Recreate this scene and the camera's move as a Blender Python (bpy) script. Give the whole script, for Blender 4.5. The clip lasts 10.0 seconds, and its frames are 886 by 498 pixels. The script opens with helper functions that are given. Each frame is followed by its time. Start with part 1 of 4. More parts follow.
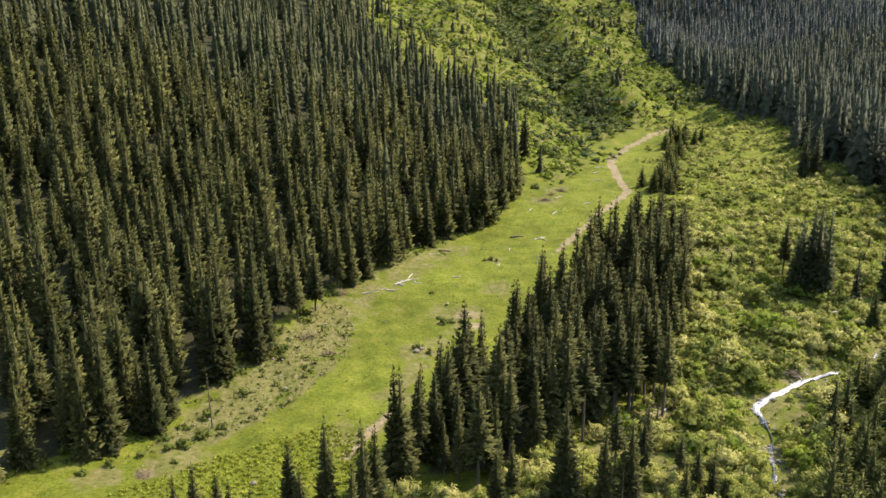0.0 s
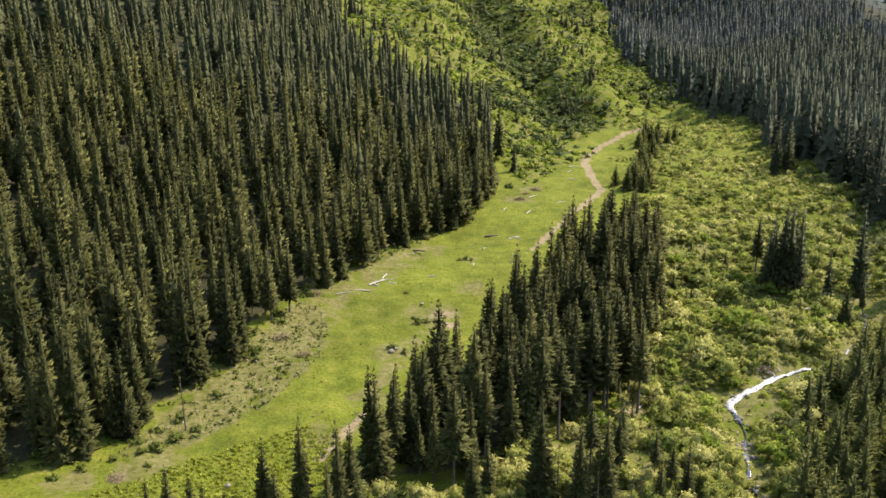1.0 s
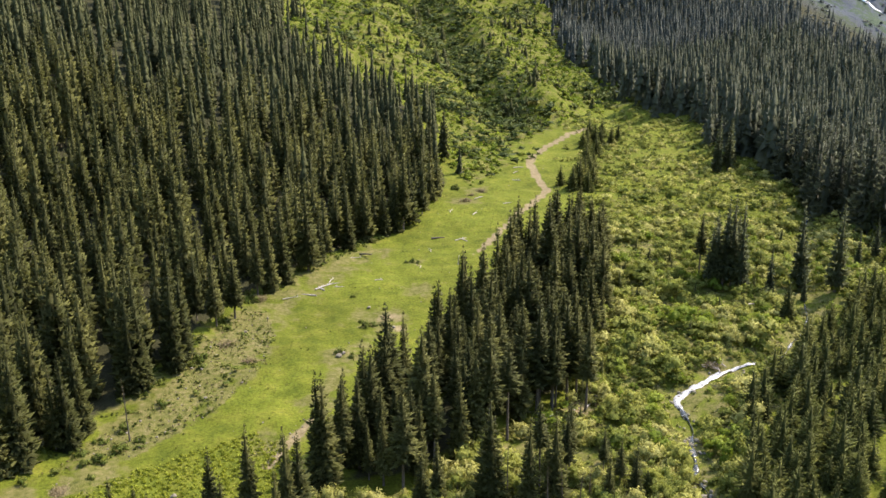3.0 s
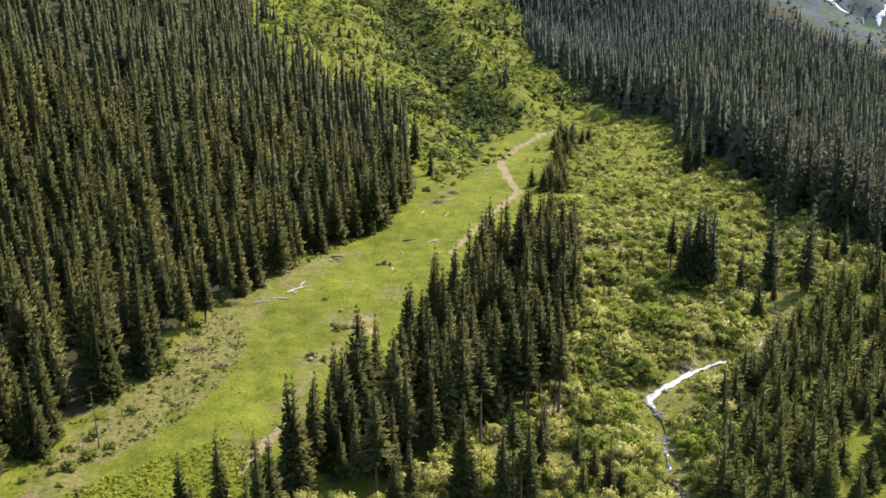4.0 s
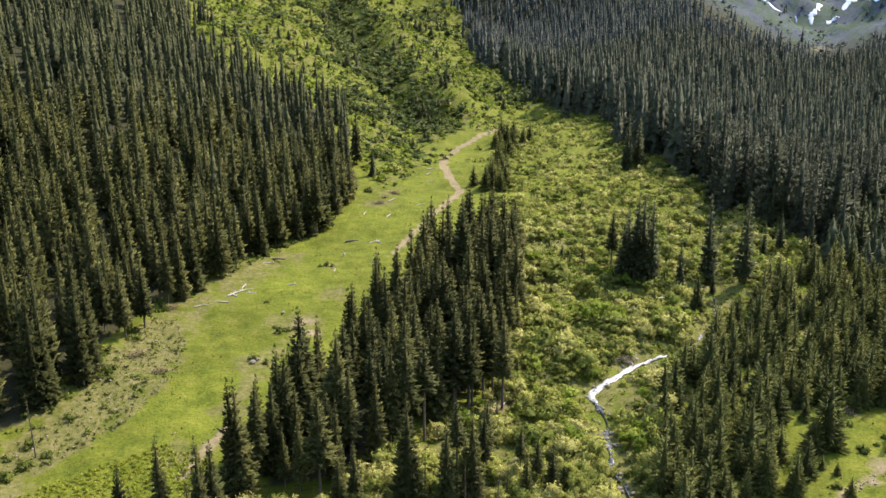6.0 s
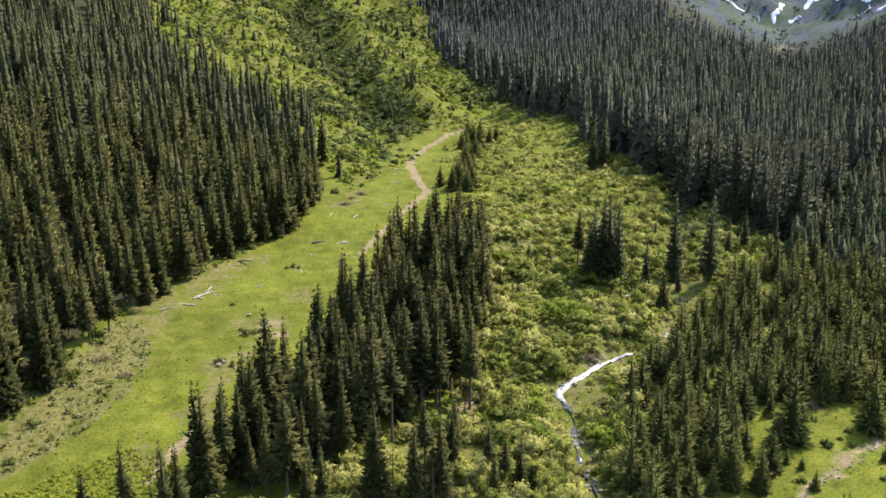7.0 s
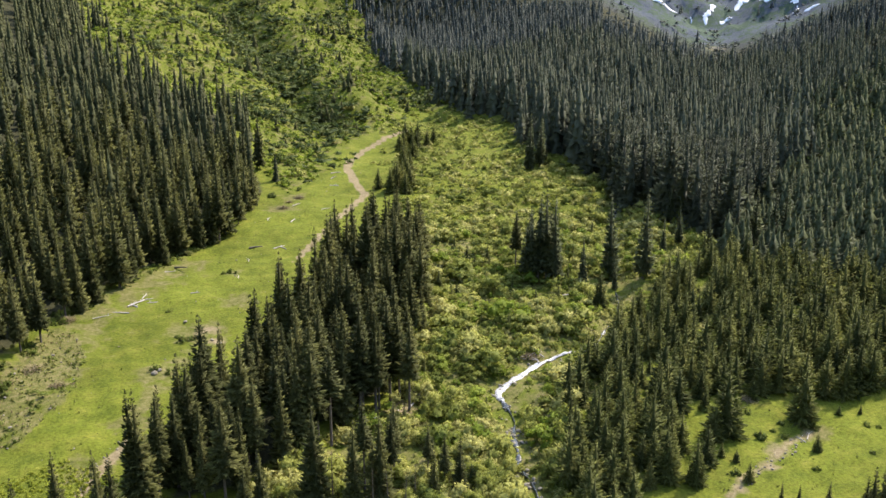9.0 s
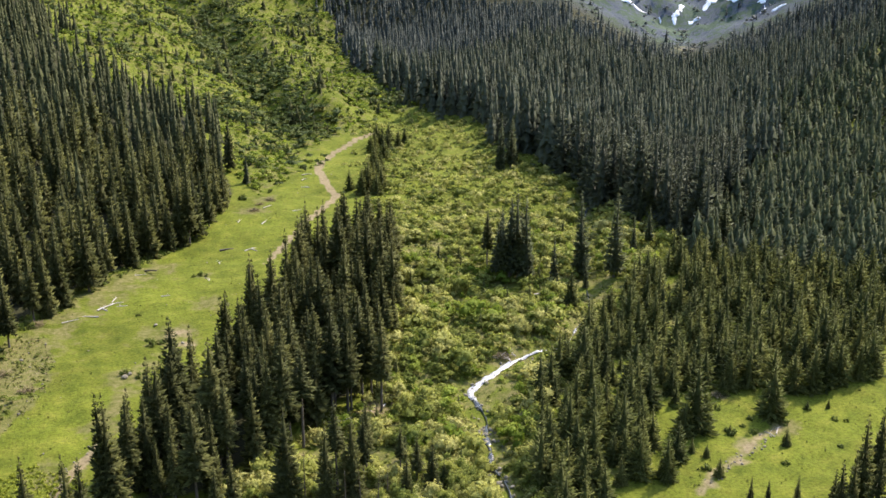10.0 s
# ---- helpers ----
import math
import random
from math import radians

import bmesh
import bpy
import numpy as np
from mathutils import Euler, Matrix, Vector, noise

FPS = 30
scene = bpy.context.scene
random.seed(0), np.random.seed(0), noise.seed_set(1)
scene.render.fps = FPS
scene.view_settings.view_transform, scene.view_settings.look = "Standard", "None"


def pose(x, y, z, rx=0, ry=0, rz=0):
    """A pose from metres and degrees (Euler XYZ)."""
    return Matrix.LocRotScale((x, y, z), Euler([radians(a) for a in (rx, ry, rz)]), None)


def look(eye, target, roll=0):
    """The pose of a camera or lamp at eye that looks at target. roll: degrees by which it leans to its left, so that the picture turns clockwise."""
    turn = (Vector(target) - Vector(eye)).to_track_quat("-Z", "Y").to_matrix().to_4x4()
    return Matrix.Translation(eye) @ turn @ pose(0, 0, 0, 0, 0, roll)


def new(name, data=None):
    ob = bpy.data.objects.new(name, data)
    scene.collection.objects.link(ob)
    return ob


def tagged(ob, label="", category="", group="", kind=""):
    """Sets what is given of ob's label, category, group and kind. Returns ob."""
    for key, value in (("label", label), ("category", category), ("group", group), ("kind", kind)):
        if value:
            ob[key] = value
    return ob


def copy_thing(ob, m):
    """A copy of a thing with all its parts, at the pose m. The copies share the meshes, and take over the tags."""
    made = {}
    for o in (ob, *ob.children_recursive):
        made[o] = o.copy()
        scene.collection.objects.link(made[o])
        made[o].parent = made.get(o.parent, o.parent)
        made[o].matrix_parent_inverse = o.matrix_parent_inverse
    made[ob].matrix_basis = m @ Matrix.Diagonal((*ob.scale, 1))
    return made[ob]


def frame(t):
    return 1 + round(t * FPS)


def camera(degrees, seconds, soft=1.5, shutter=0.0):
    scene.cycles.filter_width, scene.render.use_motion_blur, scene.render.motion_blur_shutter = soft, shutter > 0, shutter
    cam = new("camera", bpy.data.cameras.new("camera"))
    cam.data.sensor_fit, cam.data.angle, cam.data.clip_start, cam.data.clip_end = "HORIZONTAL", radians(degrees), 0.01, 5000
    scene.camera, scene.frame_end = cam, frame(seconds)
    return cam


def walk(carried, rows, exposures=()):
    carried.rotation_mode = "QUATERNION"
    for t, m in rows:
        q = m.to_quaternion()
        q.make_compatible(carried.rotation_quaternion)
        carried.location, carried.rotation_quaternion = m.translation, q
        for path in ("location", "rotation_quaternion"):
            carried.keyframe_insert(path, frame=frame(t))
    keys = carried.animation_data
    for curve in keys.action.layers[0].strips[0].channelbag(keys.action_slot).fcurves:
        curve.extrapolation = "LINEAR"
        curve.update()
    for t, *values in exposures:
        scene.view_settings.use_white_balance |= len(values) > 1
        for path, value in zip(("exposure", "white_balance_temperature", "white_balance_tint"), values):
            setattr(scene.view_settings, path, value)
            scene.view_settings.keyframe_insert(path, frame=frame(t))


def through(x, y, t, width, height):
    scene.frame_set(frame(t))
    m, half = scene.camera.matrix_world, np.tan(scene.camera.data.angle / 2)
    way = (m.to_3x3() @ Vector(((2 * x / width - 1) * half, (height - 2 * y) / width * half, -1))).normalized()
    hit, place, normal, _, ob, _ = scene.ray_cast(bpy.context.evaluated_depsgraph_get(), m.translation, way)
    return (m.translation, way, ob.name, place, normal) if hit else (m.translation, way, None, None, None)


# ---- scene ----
cam = camera(45.93, 10.0, soft=1.5)
# seconds, x, y, z of the drone, pitch, roll, yaw
ROWS = [
    (0.0, 0.00, 0.00, 100.00, -18.75, 0.00, 0.00),
    (0.5, 0.08, 0.20, 99.80, -18.73, -0.03, -0.71),
    (1.0, 0.25, 0.40, 99.67, -18.73, -0.03, -1.42),
    (1.5, 0.35, 0.55, 99.60, -18.72, -0.02, -2.18),
    (2.0, 0.50, 0.70, 99.52, -18.67, 0.00, -2.92),
    (2.5, 0.65, 0.88, 99.45, -18.64, 0.03, -3.67),
    (4.0, 1.13, 1.60, 99.05, -18.47, 0.06, -6.00),
    (4.5, 1.29, 1.68, 98.90, -18.46, 0.06, -6.81),
    (5.0, 1.50, 1.65, 98.77, -18.45, 0.05, -7.57),
    (5.5, 1.75, 1.60, 98.62, -18.41, 0.04, -8.33),
    (7.0, 2.60, 1.65, 98.30, -18.35, 0.02, -10.93),
    (7.5, 2.90, 1.70, 98.18, -18.29, -0.01, -11.88),
    (8.0, 3.20, 1.63, 98.13, -18.24, -0.03, -12.81),
    (8.5, 3.44, 1.48, 98.13, -18.20, -0.03, -13.55),
    (9.0, 3.65, 1.36, 98.12, -18.19, -0.02, -14.26),
    (9.5, 3.83, 1.15, 98.03, -18.16, 0.02, -15.01),
    (10.0, 4.08, 0.85, 97.91, -18.11, 0.06, -15.82),
]
walk(cam, [(t, pose(x, y, z, 90 + pitch, roll, yaw)) for t, x, y, z, pitch, roll, yaw in ROWS], exposures=[(0.0, 1.72, 6650, 18), (10.0, 1.69, 6350, 18)])

# ---- sun and sky ----
SUN_AZ, SUN_EL = radians(57), radians(46)
world = bpy.data.worlds.new("sky")
scene.world = world
world.use_nodes = True
wn = world.node_tree
sky = wn.nodes.new("ShaderNodeTexSky")
sky.sky_type = "NISHITA"
sky.sun_disc = False
sky.sun_elevation, sky.sun_rotation = SUN_EL, SUN_AZ
sky.air_density, sky.dust_density = 1.2, 1.5
wn.nodes["Background"].inputs["Strength"].default_value = 0.15
wn.links.new(sky.outputs[0], wn.nodes["Background"].inputs["Color"])
sun_data = bpy.data.lights.new("sun", "SUN")
sun_data.energy, sun_data.angle, sun_data.color = 2.65, radians(0.55), (1.0, 0.91, 0.74)
sun = new("sun", sun_data)
toward_sun = Vector((math.sin(SUN_AZ) * math.cos(SUN_EL), math.cos(SUN_AZ) * math.cos(SUN_EL), math.sin(SUN_EL)))
sun.matrix_world = look(toward_sun * 900, (0, 0, 0))


# ---- materials ----
class Nodes:
    """A short way to write a node tree."""

    def __init__(self, name):
        self.mat = bpy.data.materials.new(name)
        self.mat.use_nodes = True
        self.tree = self.mat.node_tree
        self.bsdf = self.tree.nodes["Principled BSDF"]
        self.out = self.tree.nodes["Material Output"]

    def add(self, kind, **inputs):
        node = self.tree.nodes.new(kind)
        for key, value in inputs.items():
            self.put(node.inputs[key.replace("_", " ")], value)
        return node

    def put(self, socket, value):
        if hasattr(value, "is_linked"):
            self.tree.links.new(value, socket)
        else:
            socket.default_value = value

    def noise(self, scale, detail=4, rough=0.55, stretch=None):
        geo = self.add("ShaderNodeNewGeometry").outputs["Position"]
        if stretch:
            m = self.add("ShaderNodeMapping", Vector=geo)
            m.inputs["Scale"].default_value = stretch
            geo = m.outputs[0]
        return self.add("ShaderNodeTexNoise", Vector=geo, Scale=scale, Detail=detail, Roughness=rough).outputs["Fac"]

    def attr(self, name):
        a = self.add("ShaderNodeAttribute")
        a.attribute_name = name
        return a.outputs["Fac"]

    def ramp(self, fac, *stops):
        r = self.add("ShaderNodeValToRGB", Fac=fac)
        e = r.color_ramp.elements
        while len(e) < len(stops):
            e.new(0.5)
        for el, (at, col) in zip(e, stops):
            el.position = at
            el.color = (*col, 1) if isinstance(col, tuple) else (col, col, col, 1)
        return r.outputs["Color"]

    def mix(self, fac, a, b, how="MIX"):
        m = self.tree.nodes.new("ShaderNodeMix")
        m.data_type, m.blend_type = "RGBA", how
        for socket, value in ((m.inputs[0], fac), (m.inputs[6], a), (m.inputs[7], b)):
            if isinstance(value, tuple):
                value = (*value, 1)
            self.put(socket, value)
        return m.outputs[2]

    def math(self, op, a, b):
        m = self.add("ShaderNodeMath")
        m.operation = op
        self.put(m.inputs[0], a)
        self.put(m.inputs[1], b)
        return m.outputs[0]

    def bump(self, height, strength=0.5, distance=0.1):
        self.put(self.bsdf.inputs["Normal"], self.add("ShaderNodeBump", Height=height, Strength=strength, Distance=distance).outputs[0])

    def finish(self, color, rough=0.8, spec=0.3, through=0.0):
        """Principled colour; through: the share of light that shines through a leaf."""
        self.put(self.bsdf.inputs["Base Color"], color)
        self.put(self.bsdf.inputs["Roughness"], rough)
        self.bsdf.inputs["Specular IOR Level"].default_value = spec
        if through:
            t = self.add("ShaderNodeBsdfTranslucent", Color=color)
            m = self.add("ShaderNodeMixShader", Fac=through)
            self.tree.links.new(self.bsdf.outputs[0], m.inputs[1])
            self.tree.links.new(t.outputs[0], m.inputs[2])
            self.tree.links.new(m.outputs[0], self.out.inputs["Surface"])
        return self.mat


def foliage(name, dark, mid, light, through=0.25, grain=1.3, speckle=0.4, rough=0.7, spec=0.15):
    """Needles or leaves: one tint for each plant, noise within it."""
    n = Nodes(name)
    alone = n.math("SUBTRACT", 1.0, n.attr("many"))
    tint = n.math("ADD", n.attr("tint"), n.math("MULTIPLY", n.add("ShaderNodeObjectInfo").outputs["Random"], alone))
    base = n.ramp(tint, (0.0, dark), (0.5, mid), (1.0, light))
    # tip: paler new growth at the ends, plus inner and lower shade painted in
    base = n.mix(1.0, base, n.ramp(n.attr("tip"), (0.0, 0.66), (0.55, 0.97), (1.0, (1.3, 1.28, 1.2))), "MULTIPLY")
    fine = n.ramp(n.noise(grain, 4, 0.65), (0.3, 1 - speckle), (0.7, 1 + speckle))
    return n.finish(n.mix(1.0, base, fine, "MULTIPLY"), rough, spec, through)


NEEDLES = foliage("spruce_needles", (0.060, 0.070, 0.023), (0.094, 0.103, 0.033), (0.138, 0.144, 0.047), 0.40)
# duller than NEEDLES, and darkened in colour for cloud shade on the upper hillside
SHADED_UPPER_NEEDLES = foliage("shaded_upper_needles", (0.052, 0.063, 0.026), (0.078, 0.089, 0.036), (0.110, 0.120, 0.048), 0.36, 0.9, 0.3)
# distance haze put into the base colour: bluer, lighter needles
HAZED_FAR_NEEDLES = foliage("hazed_far_needles", (0.060, 0.076, 0.064), (0.084, 0.102, 0.084), (0.112, 0.130, 0.110), 0.42, 0.6, 0.25, 0.6, 0.2)
# olive needles, greyed and lifted in colour for haze on the right slope
HAZED_SLOPE_NEEDLES = foliage("hazed_slope_needles", (0.066, 0.080, 0.052), (0.092, 0.108, 0.066), (0.118, 0.136, 0.086), 0.42, 0.8, 0.25, 0.6, 0.2)
# tone set between the young needles and the hazed slope ones
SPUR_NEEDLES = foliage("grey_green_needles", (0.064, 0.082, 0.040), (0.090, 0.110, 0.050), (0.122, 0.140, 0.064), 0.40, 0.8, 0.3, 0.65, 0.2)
YOUNG_NEEDLES = foliage("young_spruce_needles", (0.068, 0.084, 0.024), (0.108, 0.126, 0.034), (0.155, 0.166, 0.046), 0.38)
DWARF = foliage("dwarf_pine_needles", (0.054, 0.080, 0.022), (0.082, 0.112, 0.030), (0.115, 0.142, 0.040), 0.38, 2.6, 0.45)
LEAVES = foliage("willow_leaves", (0.130, 0.165, 0.030), (0.255, 0.278, 0.056), (0.385, 0.375, 0.125), 0.5, 4.0, 0.6)
HILL_LEAVES = foliage("hillside_leaves", (0.100, 0.152, 0.014), (0.165, 0.225, 0.022), (0.250, 0.305, 0.044), 0.5, 3.0, 0.5)
BUSH_LEAVES = foliage("bush_leaves", (0.068, 0.096, 0.016), (0.108, 0.140, 0.022), (0.160, 0.190, 0.038), 0.35, 3.0, 0.6)
WEEDS = foliage("weed_leaves", (0.110, 0.134, 0.026), (0.185, 0.210, 0.040), (0.275, 0.270, 0.085), 0.45, 4.0, 0.6)
BILBERRY = foliage("bilberry_leaves", (0.175, 0.210, 0.018), (0.225, 0.262, 0.026), (0.285, 0.315, 0.045), 0.55, 2.0, 0.35)
TUFT = foliage("tuft_grass", (0.052, 0.066, 0.014), (0.084, 0.100, 0.018), (0.135, 0.148, 0.032), 0.25, 2.0)
BRUSH = foliage("dry_brush", (0.085, 0.066, 0.032), (0.15, 0.118, 0.058), (0.23, 0.19, 0.105), 0.1, 2.0)


def bark():
    n = Nodes("spruce_bark")
    c = n.ramp(n.noise(6, 4, 0.6, (1, 1, 0.25)), (0.3, (0.06, 0.048, 0.038)), (0.7, (0.17, 0.15, 0.125)))
    return n.finish(c, 0.9, 0.2)


def bleached_wood():
    n = Nodes("bleached_wood")
    c = n.ramp(n.noise(3, 4, 0.6), (0.3, (0.30, 0.27, 0.23)), (0.7, (0.55, 0.51, 0.45)))
    return n.finish(c, 0.8, 0.2)


def stone():
    n = Nodes("grey_stone")
    c = n.ramp(n.noise(1.5, 5, 0.6), (0.3, (0.12, 0.108, 0.078)), (0.7, (0.27, 0.245, 0.185)))
    return n.finish(c, 0.9, 0.2)


def ground_material():
    n = Nodes("mountain_ground")
    fine, mid, wide = n.noise(1.6, 5, 0.65), n.noise(0.22, 4, 0.6), n.noise(0.035, 3, 0.5)
    grass = n.ramp(mid, (0.25, (0.070, 0.092, 0.009)), (0.5, (0.108, 0.128, 0.013)), (0.68, (0.142, 0.150, 0.020)), (0.85, (0.190, 0.172, 0.045)))
    grass = n.mix(1.0, grass, n.ramp(wide, (0.3, 0.80), (0.7, 1.15)), "MULTIPLY")
    grass = n.mix(1.0, grass, n.ramp(fine, (0.3, 0.55), (0.5, 1.0), (0.7, 1.35)), "MULTIPLY")
    grass = n.mix(n.ramp(n.noise(0.9, 6, 0.75), (0.56, 0.0), (0.70, 0.65)), grass, (0.060, 0.074, 0.014))
    rough = n.ramp(n.noise(0.7, 5, 0.75), (0.3, (0.055, 0.066, 0.016)), (0.46, (0.112, 0.114, 0.028)), (0.60, (0.160, 0.144, 0.056)), (0.74, (0.225, 0.195, 0.110)))
    # needle litter, its colour darkened further for the shade under the trees
    shaded_litter = n.ramp(fine, (0.3, (0.024, 0.026, 0.012)), (0.7, (0.052, 0.052, 0.024)))
    dirt = n.ramp(n.noise(1.1, 5, 0.7), (0.3, (0.130, 0.102, 0.052)), (0.7, (0.285, 0.235, 0.135)))
    crag = n.math("ADD", n.math("MULTIPLY", n.noise(0.055, 6, 0.72), 0.6), n.math("MULTIPLY", n.noise(0.3, 5, 0.75, (1, 1, 0.35)), 0.4))
    # rock with green patches, tinted blue-grey to paint in the distance haze
    hazed_rock = n.ramp(crag, (0.36, (0.035, 0.046, 0.060)), (0.46, (0.085, 0.100, 0.118)), (0.52, (0.052, 0.080, 0.048)), (0.60, (0.075, 0.104, 0.066)), (0.68, (0.120, 0.130, 0.140)))

    def edge(name, uneven):
        return n.ramp(n.math("ADD", n.attr(name), n.math("MULTIPLY", n.math("SUBTRACT", mid, 0.5), uneven)), (0.38, 0.0), (0.62, 1.0))

    c = n.mix(edge("rough", 1.7), grass, rough)
    c = n.mix(edge("shaded_litter", 0.9), c, shaded_litter)
    c = n.mix(edge("dirt", 0.7), c, dirt)
    c = n.mix(n.attr("hazed_rock"), c, hazed_rock)
    n.bump(n.math("ADD", fine, n.noise(6, 4, 0.7)), 0.7, 0.25)
    return n.finish(c, 0.95, 0.1)


def water():
    n = Nodes("white_water")
    foam = n.ramp(n.math("ADD", n.noise(1.4, 6, 0.85), n.math("MULTIPLY", n.math("SUBTRACT", n.attr("rapids"), 0.5), 0.36)), (0.44, 0.0), (0.58, 1.0))
    c = n.mix(foam, (0.03, 0.035, 0.03), (0.42, 0.43, 0.43))
    n.bump(n.noise(2.5, 4, 0.7), 0.4, 0.15)
    return n.finish(c, n.ramp(foam, (0.0, 0.12), (1.0, 0.7)), 0.5)


def snow():
    n = Nodes("old_snow")
    return n.finish(n.ramp(n.noise(0.1, 4), (0.3, (0.74, 0.78, 0.84)), (0.7, (0.88, 0.9, 0.92))), 0.6, 0.3)


BARK, WOOD, STONE, GROUND, WATER, SNOW = bark(), bleached_wood(), stone(), ground_material(), water(), snow()

# ---- lie of the land ----
RNG = np.random.default_rng(7)


def soft(d, w):
    return w * np.logaddexp(0, d / w)


def waves(x, y, size, seed=0.0):
    """Smooth random relief between about -1 and 1."""
    s = np.zeros_like(x, dtype=float)
    for k in range(5):
        a = 1.3 + 2.399 * k + seed
        s += np.sin((x * math.cos(a) + y * math.sin(a)) * 6.283 / (size * (1 + 0.23 * k)) + 1.7 * k + seed * 5)
    return s / 2.6


STREAM = np.array([(60, 120), (60, 150), (60, 164), (62, 173), (64, 181), (65, 189), (66, 198), (72, 203), (78, 208), (85, 211), (94, 214), (104, 226), (113, 240), (120, 262), (131, 290), (150, 330), (185, 390)], float)
TRACK = np.array([(-34, 150), (-25, 168), (-17, 186), (-6, 212), (8, 240), (20, 264), (33, 292), (40, 306), (48, 322), (59, 343), (66, 360), (65, 378), (66, 400), (70, 418), (78, 432), (90, 447), (104, 462)], float)


def away(x, y, line):
    """The distance to a line of points."""
    best = np.full(np.shape(x), 1e9)
    for (ax, ay), (bx, by) in zip(line[:-1], line[1:]):
        ux, uy = bx - ax, by - ay
        k = np.clip(((x - ax) * ux + (y - ay) * uy) / (ux * ux + uy * uy), 0, 1)
        best = np.minimum(best, np.hypot(x - ax - k * ux, y - ay - k * uy))
    return best


def height(x, y):
    x, y = np.asarray(x, float), np.asarray(y, float)
    foot = np.interp(y, [0, 165, 290, 385, 740, 1400], [-160, -76, -6, 36, 150, 330])
    left = 0.88 * (foot - x)
    z = np.interp(y, [150, 300, 420, 560], [0.25, 0.29, 0.33, 0.37]) * soft(left - 8, 6)
    far = np.hypot(x, y)
    q = 0.875 * x - 0.485 * y
    gully = soft(0.978 * x - 0.208 * y - 25, 8)
    bank = np.where(q < 0, 1, 0) * np.minimum(soft(-q - 6, 8), 0.75 * gully) + np.where(q >= 0, 1, 0) * soft(q - 6, 8)
    z = z + 0.42 * np.minimum(bank, 420) * np.clip((far - 330) / 400, 0, 1.15) ** 1.2
    z = z + 0.10 * soft(0.875 * (x - 230) - 0.485 * (y - 300), 14)
    z = z - 2.2 * np.exp(-((away(x, y, STREAM) / 7) ** 2))
    z = z + 0.5 * soft(np.minimum(far, 2200) - 785, 16)
    spur = away(x, y, np.array([(236, 352), (272, 396), (330, 424), (440, 486)], float))
    z = z + 8 * np.exp(-((spur / 17) ** 2)) * np.clip((far - 400) / 60, 0, 1)
    spur = away(x, y, np.array([(40, 820), (66, 740), (80, 650), (86, 570), (87, 500)], float))
    ravine = away(x, y, np.array([(0, 800), (34, 720), (52, 640), (60, 560), (64, 480)], float))
    back = np.clip((y - 440) / 80, 0, 1)
    z = z + back * (10 * np.exp(-((spur / 13) ** 2)) - 7 * np.exp(-((ravine / 11) ** 2)) + 3.0 * waves(x, y, 48, 2.2) * (x < 130))
    z = z + np.clip((far - 765) / 40, 0, 1) * (4 * waves(x, y, 34, 0.3) + 1.8 * waves(x, y, 13, 1.9))
    z = z + 1.1 * waves(x, y, 55, 0.4) * np.clip(far / 250, 0.3, 2.2) * 0.6 + 0.28 * waves(x, y, 9, 2.1) + 0.12 * waves(x, y, 3.7, 1.1)
    return z


def inside(x, y, poly):
    """Which points lie in a polygon."""
    hit = np.zeros(np.shape(x), bool)
    px, py = poly[-1]
    for qx, qy in poly:
        cross = ((qy > y) != (py > y)) & (x < (px - qx) * (y - qy) / (py - qy + 1e-12) + qx)
        hit ^= cross
        px, py = qx, qy
    return hit


LEFT_WOOD = [(-100, 120), (-76, 163), (-58, 180), (-46, 201), (-36, 236), (-25, 260), (-4, 293), (15, 321), (28, 345), (36, 372), (34, 400), (30, 440), (23, 478), (4, 498), (-20, 508), (-30, 532), (-39, 590), (-62, 650), (-110, 800), (-420, 800), (-420, 120)]
GROVE = [(-13, 161), (10, 162), (28, 184), (44, 198), (53, 216), (59, 232), (61, 250), (68, 272), (64, 292), (52, 284), (44, 270), (36, 255), (28, 237), (20, 219), (10, 199), (2, 186), (-6, 174)]
RIGHT_WOOD = [(142, 745), (133, 655), (136, 568), (145, 505), (156, 458), (154, 394), (154, 334), (155, 300), (160, 268), (226, 347), (267, 408), (330, 432), (430, 500), (640, 640), (560, 760), (320, 830), (190, 900), (150, 900), (140, 800)]
YOUNG_WOOD = [(60, 138), (68, 165), (77, 187), (89, 203), (109, 227), (140, 251), (158, 268), (226, 347), (267, 408), (330, 432), (430, 500), (640, 640), (600, 400), (330, 240), (190, 190), (152, 173), (141, 176), (124, 178), (112, 181), (96, 178), (92, 166), (86, 154), (76, 146), (72, 138)]
WILLOWS = [(-16, 140), (-12, 158), (8, 161), (29, 184), (43, 197), (51, 215), (57, 232), (59, 250), (65, 273), (66, 294), (76, 330), (82, 380), (92, 420), (104, 455), (118, 524), (147, 505), (158, 455), (156, 400), (156, 350), (158, 310), (162, 278), (142, 254), (114, 234), (93, 208), (81, 190), (71, 168), (64, 138)]
MEADOW = [(-72, 160), (-56, 178), (-44, 200), (-34, 236), (-23, 260), (-2, 292), (17, 320), (30, 345), (38, 372), (44, 400), (60, 420), (80, 440), (92, 436), (84, 400), (74, 350), (66, 300), (46, 282), (34, 258), (24, 235), (12, 208), (-2, 184), (-14, 166), (-30, 150)]
LOWER_MEADOW = [(78, 138), (90, 152), (98, 168), (112, 178), (152, 172), (160, 150), (140, 125), (100, 120)]
DEBRIS = [(-60, 172), (-46, 178), (-30, 196), (-22, 216), (-22, 236), (-25, 250), (-33, 250), (-36, 234), (-44, 202), (-56, 182)]
